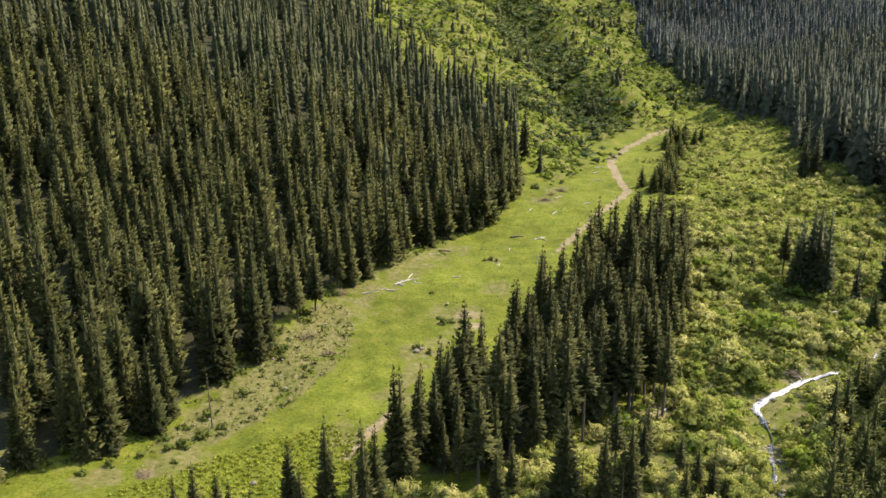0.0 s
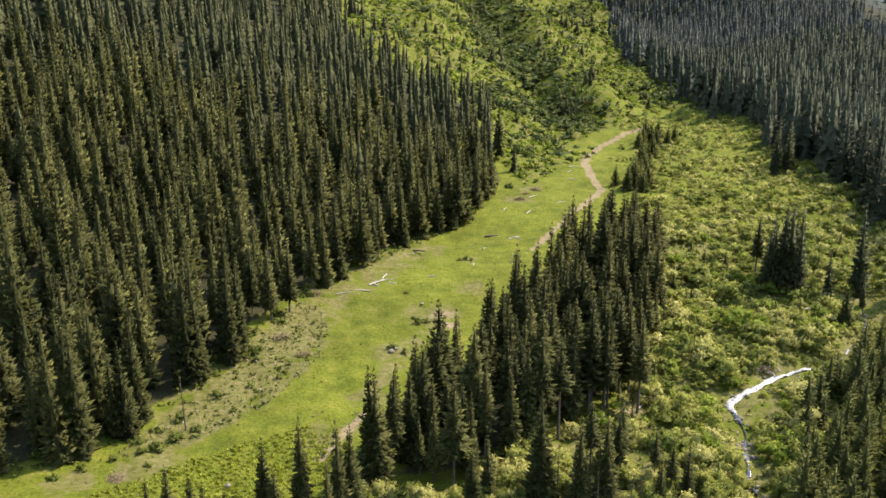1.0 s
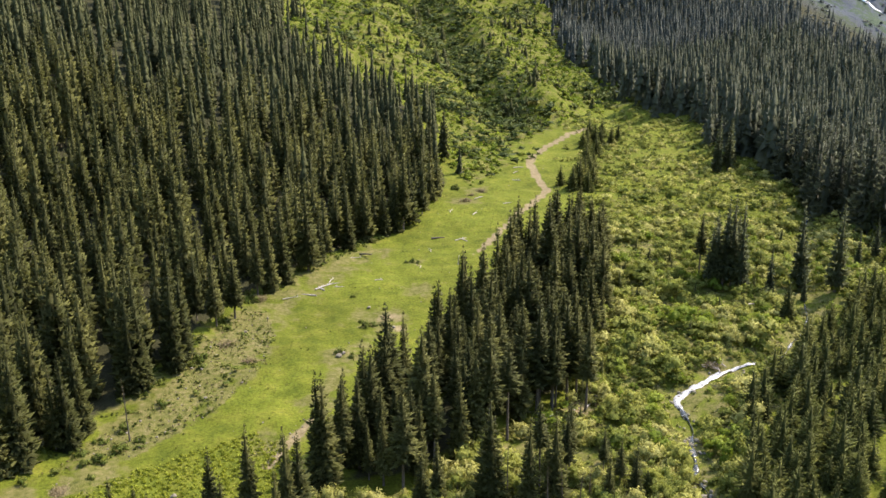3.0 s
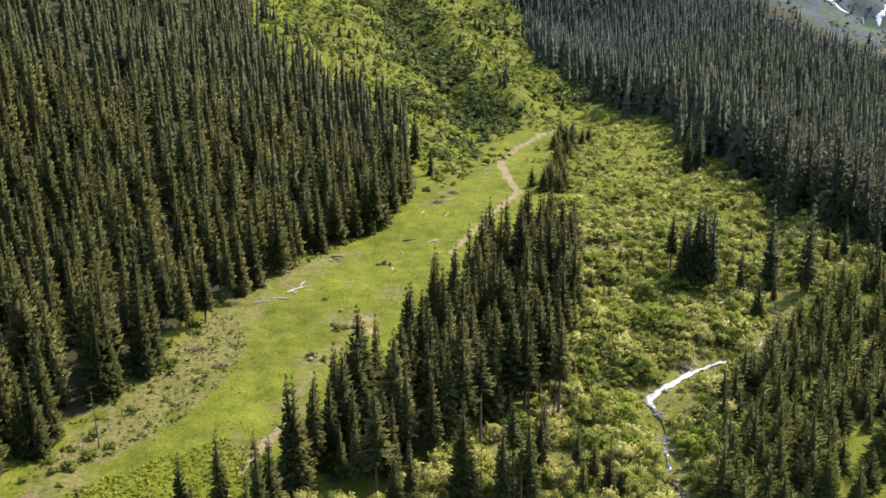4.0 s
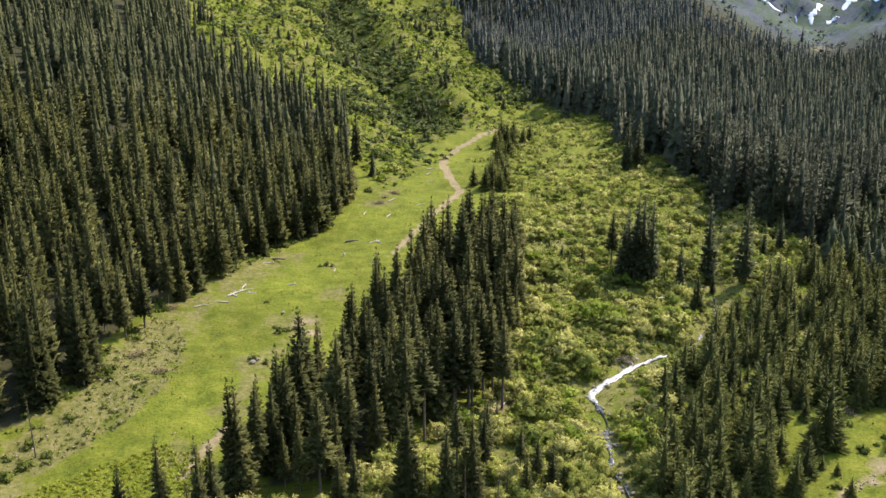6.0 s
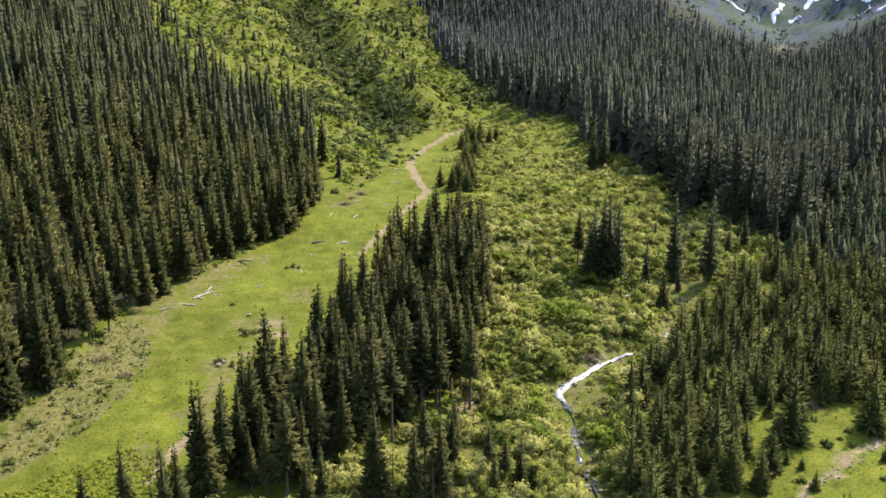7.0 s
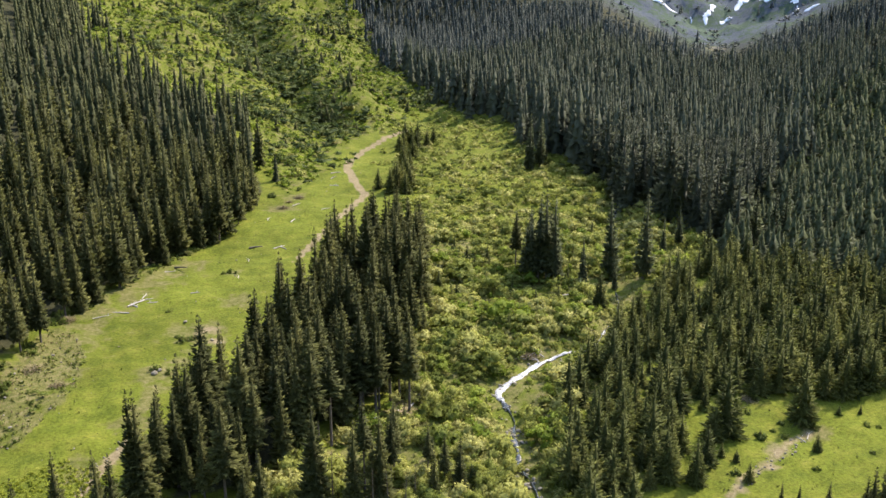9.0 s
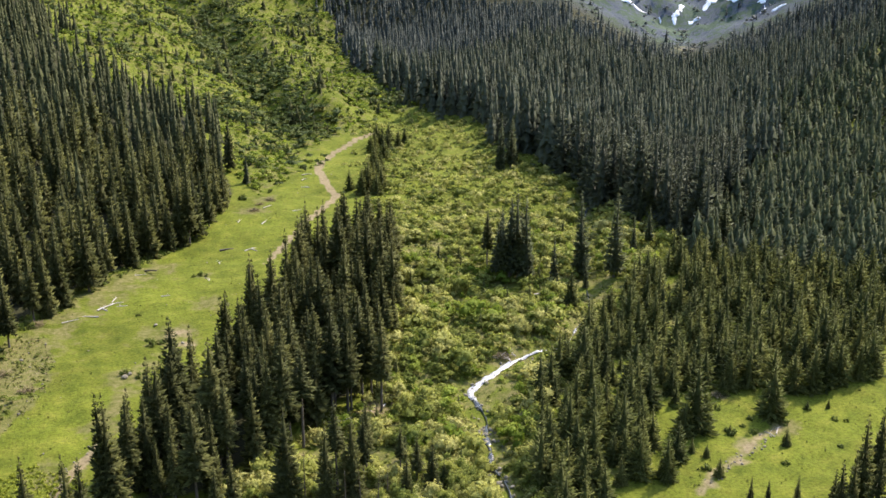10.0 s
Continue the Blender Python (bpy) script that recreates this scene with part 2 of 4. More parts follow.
HILL = [(38, 366), (36, 400), (32, 442), (25, 480), (6, 501), (-18, 510), (-28, 532), (-37, 590), (-60, 650), (-115, 880), (165, 880), (146, 745), (138, 655), (140, 565), (146, 508), (116, 514), (96, 470), (76, 444), (62, 420), (56, 392)]
FERNS = [(-66, 138), (-58, 160), (-40, 176), (-22, 186), (-12, 176), (-18, 160), (-14, 138)]


# where the forest ends below the head of the valley
TREELINE = [(0, 120), (-420, 300), (-420, 900), (190, 1000), (236, 790), (262, 690), (276, 634), (300, 628), (315, 610), (314, 579), (312, 545), (322, 548), (362, 600), (400, 592), (424, 574), (450, 560), (700, 500), (400, 200)]


def scatter(poly, spacing, keep=1.0, rng=RNG):
    """Uneven points in a polygon, about spacing apart."""
    p = np.array(poly)
    (x0, y0), (x1, y1) = p.min(0), p.max(0)
    gx, gy = np.meshgrid(np.arange(x0, x1, spacing), np.arange(y0, y1, spacing))
    x = gx.ravel() + rng.uniform(-0.48, 0.48, gx.size) * spacing
    y = gy.ravel() + rng.uniform(-0.48, 0.48, gx.size) * spacing
    wide = np.clip((np.hypot(x, y) - 300) / 60, 0, 3)
    ok = inside(x + wide * (3 * waves(x, y, 37, 0.9) + 2 * rng.normal(size=x.size)), y + wide * (3 * waves(x, y, 29, 3.9) + 2 * rng.normal(size=x.size)), poly) & (rng.random(gx.size) < keep)
    return x[ok], y[ok]


def in_sight(x, y, margin=3):
    """The sector of the land that the flight looks over."""
    az = np.degrees(np.arctan2(x, y))
    return (az > -23.5 - margin) & (az < 39.5 + margin)


# ---- meshes ----
def soup(name, verts, material, tint=None, second=None, is_second=None, tip=None, normals=None):
    """A mesh from loose triangles: verts of shape (n, 3, 3). tint: a value for each triangle of many plants."""
    v = np.ascontiguousarray(verts, dtype=np.float32).reshape(-1, 3)
    n = len(v) // 3
    me = bpy.data.meshes.new(name)
    me.vertices.add(len(v))
    me.vertices.foreach_set("co", v.ravel())
    me.loops.add(len(v))
    me.loops.foreach_set("vertex_index", np.arange(len(v), dtype=np.int32))
    me.polygons.add(n)
    me.polygons.foreach_set("loop_start", np.arange(0, 3 * n, 3, dtype=np.int32))
    me.materials.append(material)
    if second:
        me.materials.append(second)
        me.polygons.foreach_set("material_index", np.asarray(is_second, np.int32))
    me.update(calc_edges=True)
    if normals is not None:
        me.normals_split_custom_set_from_vertices(np.asarray(normals, np.float32).reshape(-1, 3))
    shares = np.full(len(v), 0.6, np.float32) if tip is None else np.asarray(tip, np.float32).ravel()
    me.attributes.new("tip", "FLOAT", "POINT").data.foreach_set("value", shares)
    if tint is not None:
        for key, value in (("tint", np.repeat(np.asarray(tint, np.float32), 3)), ("many", np.ones(len(v), np.float32))):
            me.attributes.new(key, "FLOAT", "POINT").data.foreach_set("value", value)
    return me


def spun(angle):
    return np.array([[math.cos(angle), -math.sin(angle), 0], [math.sin(angle), math.cos(angle), 0], [0, 0, 1]])


def boughs(rng, h, r, n, bare, size, whorls=17, hang=True):
    """A spruce crown of n drooping sprays of needles, in uneven whorls round the stem."""
    u = 1 - np.sqrt(1 - rng.random(n) * 0.985)
    u = np.where(rng.random(n) < 0.07, rng.uniform(0.8, 0.985, n), u)
    level = np.floor(u * whorls)
    u = np.clip((level + 0.5 + rng.normal(0, 0.21, n)) / whorls, 0.0, 0.99)
    a = rng.uniform(0, 6.283, n)
    side = 1 + 0.14 * np.sin(2 * a + rng.uniform(0, 6)) + 0.2 * np.sin(5 * a + 2.3 * level + rng.uniform(0, 6)) + 0.1 * np.sin(4.1 * level)
    grow = np.minimum(1.0, 0.62 + 2.2 * u) if bare > 0.1 else np.minimum(1.0, 0.86 + 1.2 * u)
    reach = r * (1 - u) ** 0.85 * grow * side * rng.uniform(0.62, 1.2, n) + 0.14
    z0 = h * (bare + (1 - bare) * u)
    droop = (0.46 - 0.72 * u) * rng.uniform(0.7, 1.3, n)
    d = np.stack([np.cos(a), np.sin(a), 0 * a], 1)
    s = np.stack([-d[:, 1], d[:, 0], 0 * a], 1)
    up = np.array((0.0, 0.0, 1.0))

    def at(q):
        return d * (reach * q)[:, None] + up * (z0 - droop * reach * q + 0.2 * reach * q ** 3)[:, None]

    w = (size * rng.uniform(0.6, 1.3, n) * (1.05 - 0.75 * u))[:, None]
    inner = rng.uniform(0.3, 0.66, n)
    tris = [np.stack([at(inner) - s * w * 0.5 - up * w * 0.25, at(inner) + s * w * 0.5 - up * w * 0.25, at(1.0)], 1)]
    if hang:
        low = at(0.72) - up * w * rng.uniform(0.5, 1.1, (n, 1)) + s * w * rng.uniform(-0.4, 0.4, (n, 1))
        tris.append(np.stack([at(0.45), at(0.95), low], 1))
    tris.append(np.array([((0.16, 0, h * 0.955), (-0.1, 0.13, h * 0.955), (0, 0, h * 0.99)), ((0, 0.16, h * 0.95), (0, -0.16, h * 0.95), (0, 0, h * 0.99))]))
    return np.concatenate(tris)


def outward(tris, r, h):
    """How far out towards the ends of the boughs each corner lies: paler new growth and lit tips, painted inner shade.
    """
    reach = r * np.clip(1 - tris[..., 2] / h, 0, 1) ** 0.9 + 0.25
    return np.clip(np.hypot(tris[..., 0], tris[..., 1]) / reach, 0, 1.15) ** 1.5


def spire(rng, h, r, levels, sides, bare):
    """A slender spruce body: steep ragged skirts one over another."""
    tris = []
    step = h * (1 - bare) / levels
    for k in range(levels):
        z = h * bare + step * k
        rad = r * (1 - k / levels) ** 0.95
        a = 6.283 * (np.arange(sides) + rng.uniform(-0.35, 0.35, sides) + 0.5 * k) / sides
        q = rad * np.where(np.arange(sides) % 2, 0.5, 1.0) * rng.uniform(0.75, 1.3, sides)
        ring = np.stack([q * np.cos(a), q * np.sin(a), z + step * rng.uniform(-0.5, 0.3, sides)], 1)
        tip = np.array((0, 0, min(z + step * rng.uniform(1.5, 2.2), h)))
        tris += [(ring[i], ring[(i + 1) % sides], tip) for i in range(sides)]
    return np.array(tris)


def rounded(tris, base, up):
    """Soft normals that turn out from the plant's axis and up, as a mass of needles or leaves scatters light."""
    n = tris - np.array((0, 0, base))
    if base == 0:
        n[..., 2] = 0
    n /= np.linalg.norm(n, axis=-1, keepdims=True) + 1e-6
    n[..., 2] += up
    return n / np.linalg.norm(n, axis=-1, keepdims=True)


def pole(h, r):
    """A three-sided trunk for trees deep in a forest."""
    c = [(r * math.cos(a), r * math.sin(a), 0.0) for a in (0.3, 2.4, 4.5)]
    return np.array([(c[i], c[(i + 1) % 3], (0, 0, h)) for i in range(3)])


def trunk_mesh(name, h, r, sides=7):
    bm = bmesh.new()
    rings = []
    for q in (0, 0.03, 0.3, 0.6, 0.88):
        rad = r * (1.45 if q == 0 else 1 - 0.93 * q)
        rings.append([bm.verts.new((rad * math.cos(6.283 * i / sides), rad * math.sin(6.283 * i / sides), q * h - (0.5 if q == 0 else 0))) for i in range(sides)])
    for a, b in zip(rings[:-1], rings[1:]):
        for i in range(sides):
            bm.faces.new((a[i], a[(i + 1) % sides], b[(i + 1) % sides], b[i])).smooth = True
    me = bpy.data.meshes.new(name)
    bm.to_mesh(me)
    bm.free()
    me.materials.append(BARK)
    return me


def dome():
    """A faceted half ball, 16 triangles."""
    ring = [(math.cos(a), math.sin(a), -0.15) for a in np.arange(8) * 0.7854]
    mid = [(0.72 * math.cos(a), 0.72 * math.sin(a), 0.66) for a in np.arange(4) * 1.5708 + 0.39]
    tris = []
    for k in range(4):
        b0, b1, b2, m, m2 = ring[2 * k], ring[2 * k + 1], ring[(2 * k + 2) % 8], mid[k], mid[(k + 1) % 4]
        tris += [(b0, b1, m), (b1, b2, m), (b2, m2, m), (m, m2, (0.0, 0.0, 1.0))]
    return np.array(tris)


DOME = dome()


def leafy(rng, r, h, clumps, per, leaf):
    """A bush of rounded leafy clumps with loose leaves standing off them: triangles and normals."""
    tris, normals = [], []
    for _ in range(clumps):
        a, q = rng.uniform(0, 6.283), rng.random() ** 0.6
        size = 0.40 * r * rng.uniform(0.55, 1.25)
        top = max(h * (1 - 0.7 * q * q) * rng.uniform(0.45, 1.0) - size * 0.8, size * 0.2)
        c = np.array((0.85 * r * q * math.cos(a), 0.85 * r * q * math.sin(a), top))
        ball = DOME @ spun(rng.uniform(0, 6)).T
        tris.append(c + ball * size * 0.72 * np.array((rng.uniform(0.6, 1.1), rng.uniform(0.6, 1.1), rng.uniform(0.7, 1.15))) * (1 + 0.16 * np.sin(7 * ball[..., :1] + 5 * ball[..., 1:2] + 6 * ball[..., 2:3] + a * 9)))
        normals.append(ball)
        p = rng.normal(size=(per, 3))
        p /= np.linalg.norm(p, axis=1)[:, None]
        p[:, 2] = np.abs(p[:, 2]) * 1.1 - 0.15
        t = rng.normal(size=(per, 2, 3)) * leaf * 0.75
        m = c + p * size * rng.uniform(0.6, 1.2, (per, 1))
        tris.append(np.stack([m - t[:, 0] * 0.5, m + t[:, 0] * 0.5, m + t[:, 1]], 1))
        normals.append(np.repeat(p[:, None], 3, 1))
    t, n = np.concatenate(tris), np.concatenate(normals)
    t[..., 2] = np.maximum(t[..., 2], -0.1)
    return facing(t, unit(0.5 * n + 0.5 * rounded(t, 0.25 * h, 0.5) + 0.26 * rng.normal(size=(len(t), 1, 3))))


def part(name, me, parent, label=""):
    ob = new(name, me)
    ob.parent = parent
    return tagged(ob, label) if label else ob


def planted(x, y, h=0.0):
    return float(height(np.array([x]), np.array([y]))[0]) - h


def unit(n):
    return n / (np.linalg.norm(n, axis=-1, keepdims=True) + 1e-6)


def facing(tris, normals):
    """The triangles wound so that their faces agree with the normals."""
    face = np.cross(tris[:, 1] - tris[:, 0], tris[:, 2] - tris[:, 0])
    wrong = (face * normals.mean(1)).sum(-1) < 0
    tris[wrong] = tris[wrong][:, ::-1]
    normals[wrong] = normals[wrong][:, ::-1]
    return tris, normals


def bough_normals(rng, b, fine=True):
    """Between the flat face of each spray and the rounded crown."""
    face = unit(np.cross(b[:, 1] - b[:, 0], b[:, 2] - b[:, 0]))
    face *= np.where(face[:, 2:] < 0, -1, 1)
    return unit(0.8 * rounded(b, 0, 0.42 if fine else 0.3) + (0.30 if fine else 0.12) * face[:, None] + (0.22 if fine else 0.06) * rng.normal(size=(len(b), 1, 3)))


def tree_kind(rng, h, r, sprays, size, bare, levels, sides, fine=True):
    """Triangles, normals, paleness and bark marks of a forest spruce."""
    bare *= rng.uniform(0.4, 1.5)
    core = spire(rng, h * 0.93, r * (0.5 if fine else 0.9), levels, sides, bare)
    b = boughs(rng, h, r, sprays, bare, size, 15, fine)
    tris, normals = [core, b], [unit(rounded(core, 0, 0.4 if fine else 0.28) + (0.1 if fine else 0.06) * rng.normal(size=(len(core), 1, 3))), bough_normals(rng, b, fine)]
    bark = np.zeros(len(core) + len(b))
    if bare > 0.05:
        stem = pole(h * 0.8, 0.009 * h)
        tris.append(stem)
        normals.append(rounded(stem, 0, 0.1))
        bark = np.concatenate([bark, np.ones(len(stem))])
    t, n = facing(np.concatenate(tris), np.concatenate(normals))
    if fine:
        # the body gets a darker share, painting the shade inside the boughs
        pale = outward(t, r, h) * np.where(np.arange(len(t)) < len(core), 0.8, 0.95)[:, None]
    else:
        # coarse crowns lighter towards the top: the stand's depth shade put into colour
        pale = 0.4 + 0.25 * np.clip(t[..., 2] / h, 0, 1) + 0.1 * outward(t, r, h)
    return t, n, pale, bark


def bush_kind(rng, r, h, clumps, per, leaf):
    """Triangles, normals, paleness and (no) bark marks of a bush."""
    t, n = leafy(rng, r, h, clumps, per, leaf)
    # low leaves darker, top ones lighter: the bush's own shade as colour
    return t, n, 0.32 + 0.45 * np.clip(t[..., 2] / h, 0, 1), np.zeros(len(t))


def stuff(name, kinds, x, y, scale, material, label, category, rng=RNG, sink=0.15, wide=1.0):
    """One object of many plants, each of one of the kinds."""
    z = height(x, y) - sink
    pick = rng.integers(0, len(kinds), len(x))
    out, turned, tints, marks, tips = [], [], [], [], []
    for k, (tri, nor, tip, bark) in enumerate(kinds):
        idx = np.nonzero(pick == k)[0]
        if not len(idx):
            continue
        a = rng.uniform(0, 6.283, len(idx))
        c, s = np.cos(a)[:, None, None], np.sin(a)[:, None, None]
        sc = scale[idx][:, None, None]
        sw = sc * wide * rng.uniform(0.8, 1.2, len(idx))[:, None, None]
        t, n = tri[None], nor[None]
        out.append(np.stack([(t[..., 0] * c - t[..., 1] * s) * sw + x[idx][:, None, None], (t[..., 0] * s + t[..., 1] * c) * sw + y[idx][:, None, None], t[..., 2] * sc + z[idx][:, None, None]], -1).reshape(-1, 3, 3))
        turned.append(np.stack([n[..., 0] * c - n[..., 1] * s, n[..., 0] * s + n[..., 1] * c, n[..., 2] + 0 * c], -1).reshape(-1, 3))
        tints.append(np.repeat(rng.random(len(idx)), len(tri)))
        tips.append(np.tile(tip.reshape(-1), len(idx)))
        marks.append(np.tile(bark, len(idx)))
    marks = np.concatenate(marks)
    me = soup(name, np.concatenate(out), material, np.concatenate(tints), BARK if marks.any() else None, marks, np.concatenate(tips), np.concatenate(turned))
    return tagged(new(name, me), label, category, kind="stuff")


# ---- ground ----
def make_ground():
    az = np.concatenate([np.arange(-180, -30, 6), np.arange(-30, 46, 0.3), np.arange(46, 180, 6)])
    rad = np.concatenate([[0.001], np.geomspace(5, 125, 14), np.geomspace(130, 620, 250), np.geomspace(625, 1500, 90), np.geomspace(1560, 4600, 14)])
    A, R = np.meshgrid(np.radians(az), rad, indexing="ij")
    x, y = R * np.sin(A), R * np.cos(A)
    z = height(x, y)
    na, nr = A.shape
    i, j = np.meshgrid(np.arange(na), np.arange(nr - 1), indexing="ij")
    i2 = (i + 1) % na
    f = np.stack([i * nr + j, i2 * nr + j, i2 * nr + j + 1, i * nr + j + 1], -1).reshape(-1, 4)[:, ::-1]
    me = bpy.data.meshes.new("ground")
    me.vertices.add(x.size)
    me.vertices.foreach_set("co", np.stack([x, y, z], -1).astype(np.float32).ravel())
    me.loops.add(f.size)
    me.loops.foreach_set("vertex_index", f.astype(np.int32).ravel())
    me.polygons.add(len(f))
    me.polygons.foreach_set("loop_start", np.arange(0, f.size, 4, dtype=np.int32))
    me.update(calc_edges=True)
    me.polygons.foreach_set("use_smooth", np.ones(len(f), bool))
    x, y = x.ravel(), y.ravel()
    masks = {}
    wood = inside(x, y, LEFT_WOOD) | inside(x, y, GROVE) | inside(x, y, RIGHT_WOOD)
    rim = np.minimum(away(x, y, np.array(LEFT_WOOD + LEFT_WOOD[:1], float)), away(x, y, np.array(GROVE + GROVE[:1], float)))
    # forest floor that carries the canopy's shade in its dark colour
    masks["shaded_litter"] = wood * 0.85 * np.clip((rim - 2.5) / 5, 0, 1)
    masks["rough"] = np.clip(inside(x, y, WILLOWS) * np.where(y < 320, 0.55, 0.25) + inside(x, y, DEBRIS) * 0.34 + inside(x, y, YOUNG_WOOD) * 0.4 + inside(x, y, HILL) * 0.42 + np.exp(-((away(x, y, np.array([(-48, 190), (-34, 228), (-20, 262), (0, 296)])) / 12) ** 2)) * 0.6, 0, 0.9)
    for cx, cy, r in ((3, 243, 9), (-6, 219, 6), (-10, 198, 6), (-18, 182, 6), (14, 262, 6), (34, 345, 7), (40, 362, 6), (14, 285, 4), (-50, 172, 7), (-62, 166, 7), (120, 163, 5)):
        masks["rough"] = np.maximum(masks["rough"], 0.75 * np.exp(-(((x - cx) ** 2 + (y - cy) ** 2) / r ** 2)))
    worn = np.clip((y - 282) / 14, 0.35, 1)
    masks["dirt"] = 0.92 * worn * np.exp(-((away(x, y, TRACK) / (1.35 + 0.25 * waves(x, y, 23, 0.9) + 0.5 * np.clip((y - 335) / 50, 0, 1))) ** 4))
    for cx, cy, r in ((8, 236, 4), (6, 243, 5), (109, 157, 4), (104, 152, 3), (117, 161, 3), (94, 145, 2.5), (44, 193, 4), (33, 161, 4.5), (30, 150, 4), (-55, 168, 3), (366, 660, 14)):
        masks["dirt"] = np.maximum(masks["dirt"], 0.66 * np.exp(-(((x - cx) ** 2 + (y - cy) ** 2) / r ** 2)))
    bank = away(x, y, np.array([(-11, 190), (-13, 186), (-15, 181), (-16, 177), (-18.5, 173)], float))
    masks["dirt"] = np.maximum(masks["dirt"], 0.8 * np.exp(-((bank / 1.5) ** 2)))
    side = away(x, y, np.array([(-10, 200), (-7, 210), (-4, 219), (3, 233), (9, 246)], float))
    masks["rough"] = np.maximum(masks["rough"], 0.62 * np.exp(-((side / 4.0) ** 2)))
    gully = away(x, y, np.array([(91, 143), (97, 149), (103, 152), (109, 156), (114, 160), (119, 162)], float))
    masks["dirt"] = np.maximum(masks["dirt"], 0.62 * np.exp(-((gully / 1.6) ** 2)))
    masks["hazed_rock"] = np.clip((np.hypot(x, y) - 735) / 40, 0, 1) * np.clip((np.degrees(np.arctan2(x, y)) - 20) / 3, 0, 1)
    for key, value in masks.items():
        me.attributes.new(key, "FLOAT", "POINT").data.foreach_set("value", value.astype(np.float32))
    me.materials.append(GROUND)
    return tagged(new("ground", me), "green mountain meadow and forest floor in a valley", "ground", kind="structure")


make_ground()


# ---- spruces ----
def spruce_kind(name, rng, h, r, sprays, bare, needles):
    thing = new(name)
    part("trunk", trunk_mesh("trunk", h, 0.011 * h + 0.05), thing, "grey-brown bare bark")
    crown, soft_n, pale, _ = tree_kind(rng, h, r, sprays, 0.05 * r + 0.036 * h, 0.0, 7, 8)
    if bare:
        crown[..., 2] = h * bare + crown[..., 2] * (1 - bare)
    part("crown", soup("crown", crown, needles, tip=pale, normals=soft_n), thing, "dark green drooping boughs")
    return thing


def plant(kinds, x, y, scale, rng, label, category, group):
    for px, py, s in zip(x, y, scale):
        k = kinds[rng.integers(len(kinds))]
        m = pose(px, py, planted(px, py, 0.1), rng.normal() * 0.8, rng.normal() * 0.8, rng.uniform(0, 360))
        ob = copy_thing(k, m)
        ob.matrix_basis = m @ Matrix.Diagonal((s * rng.uniform(0.9, 1.12), s * rng.uniform(0.9, 1.12), s, 1))
        tagged(ob, label, category, group)


def drop(kinds):
    for k in kinds:
        for o in (*k.children_recursive, k):
            bpy.data.objects.remove(o)


rng = np.random.default_rng(11)
grove_kinds = [spruce_kind("spruce", rng, 22 + rng.uniform(-1, 1), rng.uniform(2.4, 3.1), 620, b, NEEDLES) for b in (0.10, 0.20, 0.30, 0.38, 0.14, 0.26, 0.34)]
full_kinds = [spruce_kind("spruce", rng, 22 + rng.uniform(-1, 1), rng.uniform(2.8, 3.5), 760, b, NEEDLES) for b in (0.02, 0.03, 0.05, 0.03)]
gx, gy = scatter(GROVE, 4.3, 0.92, rng)
plant(grove_kinds, gx, gy, rng.normal(0.92, 0.17, len(gx)).clip(0.5, 1.25), rng, "tall dark green spruce with bare lower trunk in a grove", "tree", "spruces of the grove")

# spruces along the grove's meadow side, full to the ground
for px, py, s in ((-8, 164, 1.02), (-4, 172, 0.86), (-0.5, 180, 1.0), (2, 184, 0.91), (5, 189, 0.95), (8, 192, 1.09), (15, 203, 1.14), (19, 203, 1.05), (28, 230, 1.0), (33, 244, 1.05), (41, 260, 1.0), (47, 272, 1.0), (60, 287, 0.9)):
    plant(full_kinds, [px], [py], [s], rng, "full dark green spruce at the meadow's edge", "tree", "spruces of the grove")
# nearer spruces below the grove
for px, py, s in ((-20, 157, 0.77), (-26, 154, 0.68), (-13, 152, 0.86), (-11.5, 154, 0.77), (9, 155, 0.59), (12, 157, 0.64), (21, 157, 1.0), (27, 154, 0.82), (32, 156, 0.82), (46, 156, 0.55), (41, 154, 0.55), (-15, 148, 0.7), (-23, 148, 0.6)):
    plant(full_kinds, [px], [py], [s], rng, "slender green spruce standing apart on the slope", "tree", "spruces below the grove")
for px, py, s in ((-41, 150, 0.55), (-37, 149, 0.55), (-35, 148, 0.5), (-31, 147, 0.45), (-44, 149, 0.5), (97, 137, 0.27), (99, 135, 0.27), (104, 134, 0.32), (109, 131, 0.41), (108, 128, 0.55), (111, 129, 0.64), (116, 133, 0.77), (124, 139, 0.68), (114, 127, 0.64)):
    plant(full_kinds, [px], [py], [s], rng, "small green spruce on the grassy slope", "tree", "spruces below the grove")
# lone spruces and clumps in the valley scrub
valley_kinds = [spruce_kind("spruce", rng, 22, rng.uniform(2.2, 2.7), 560, b, SPUR_NEEDLES) for b in (0.05, 0.10, 0.16)]
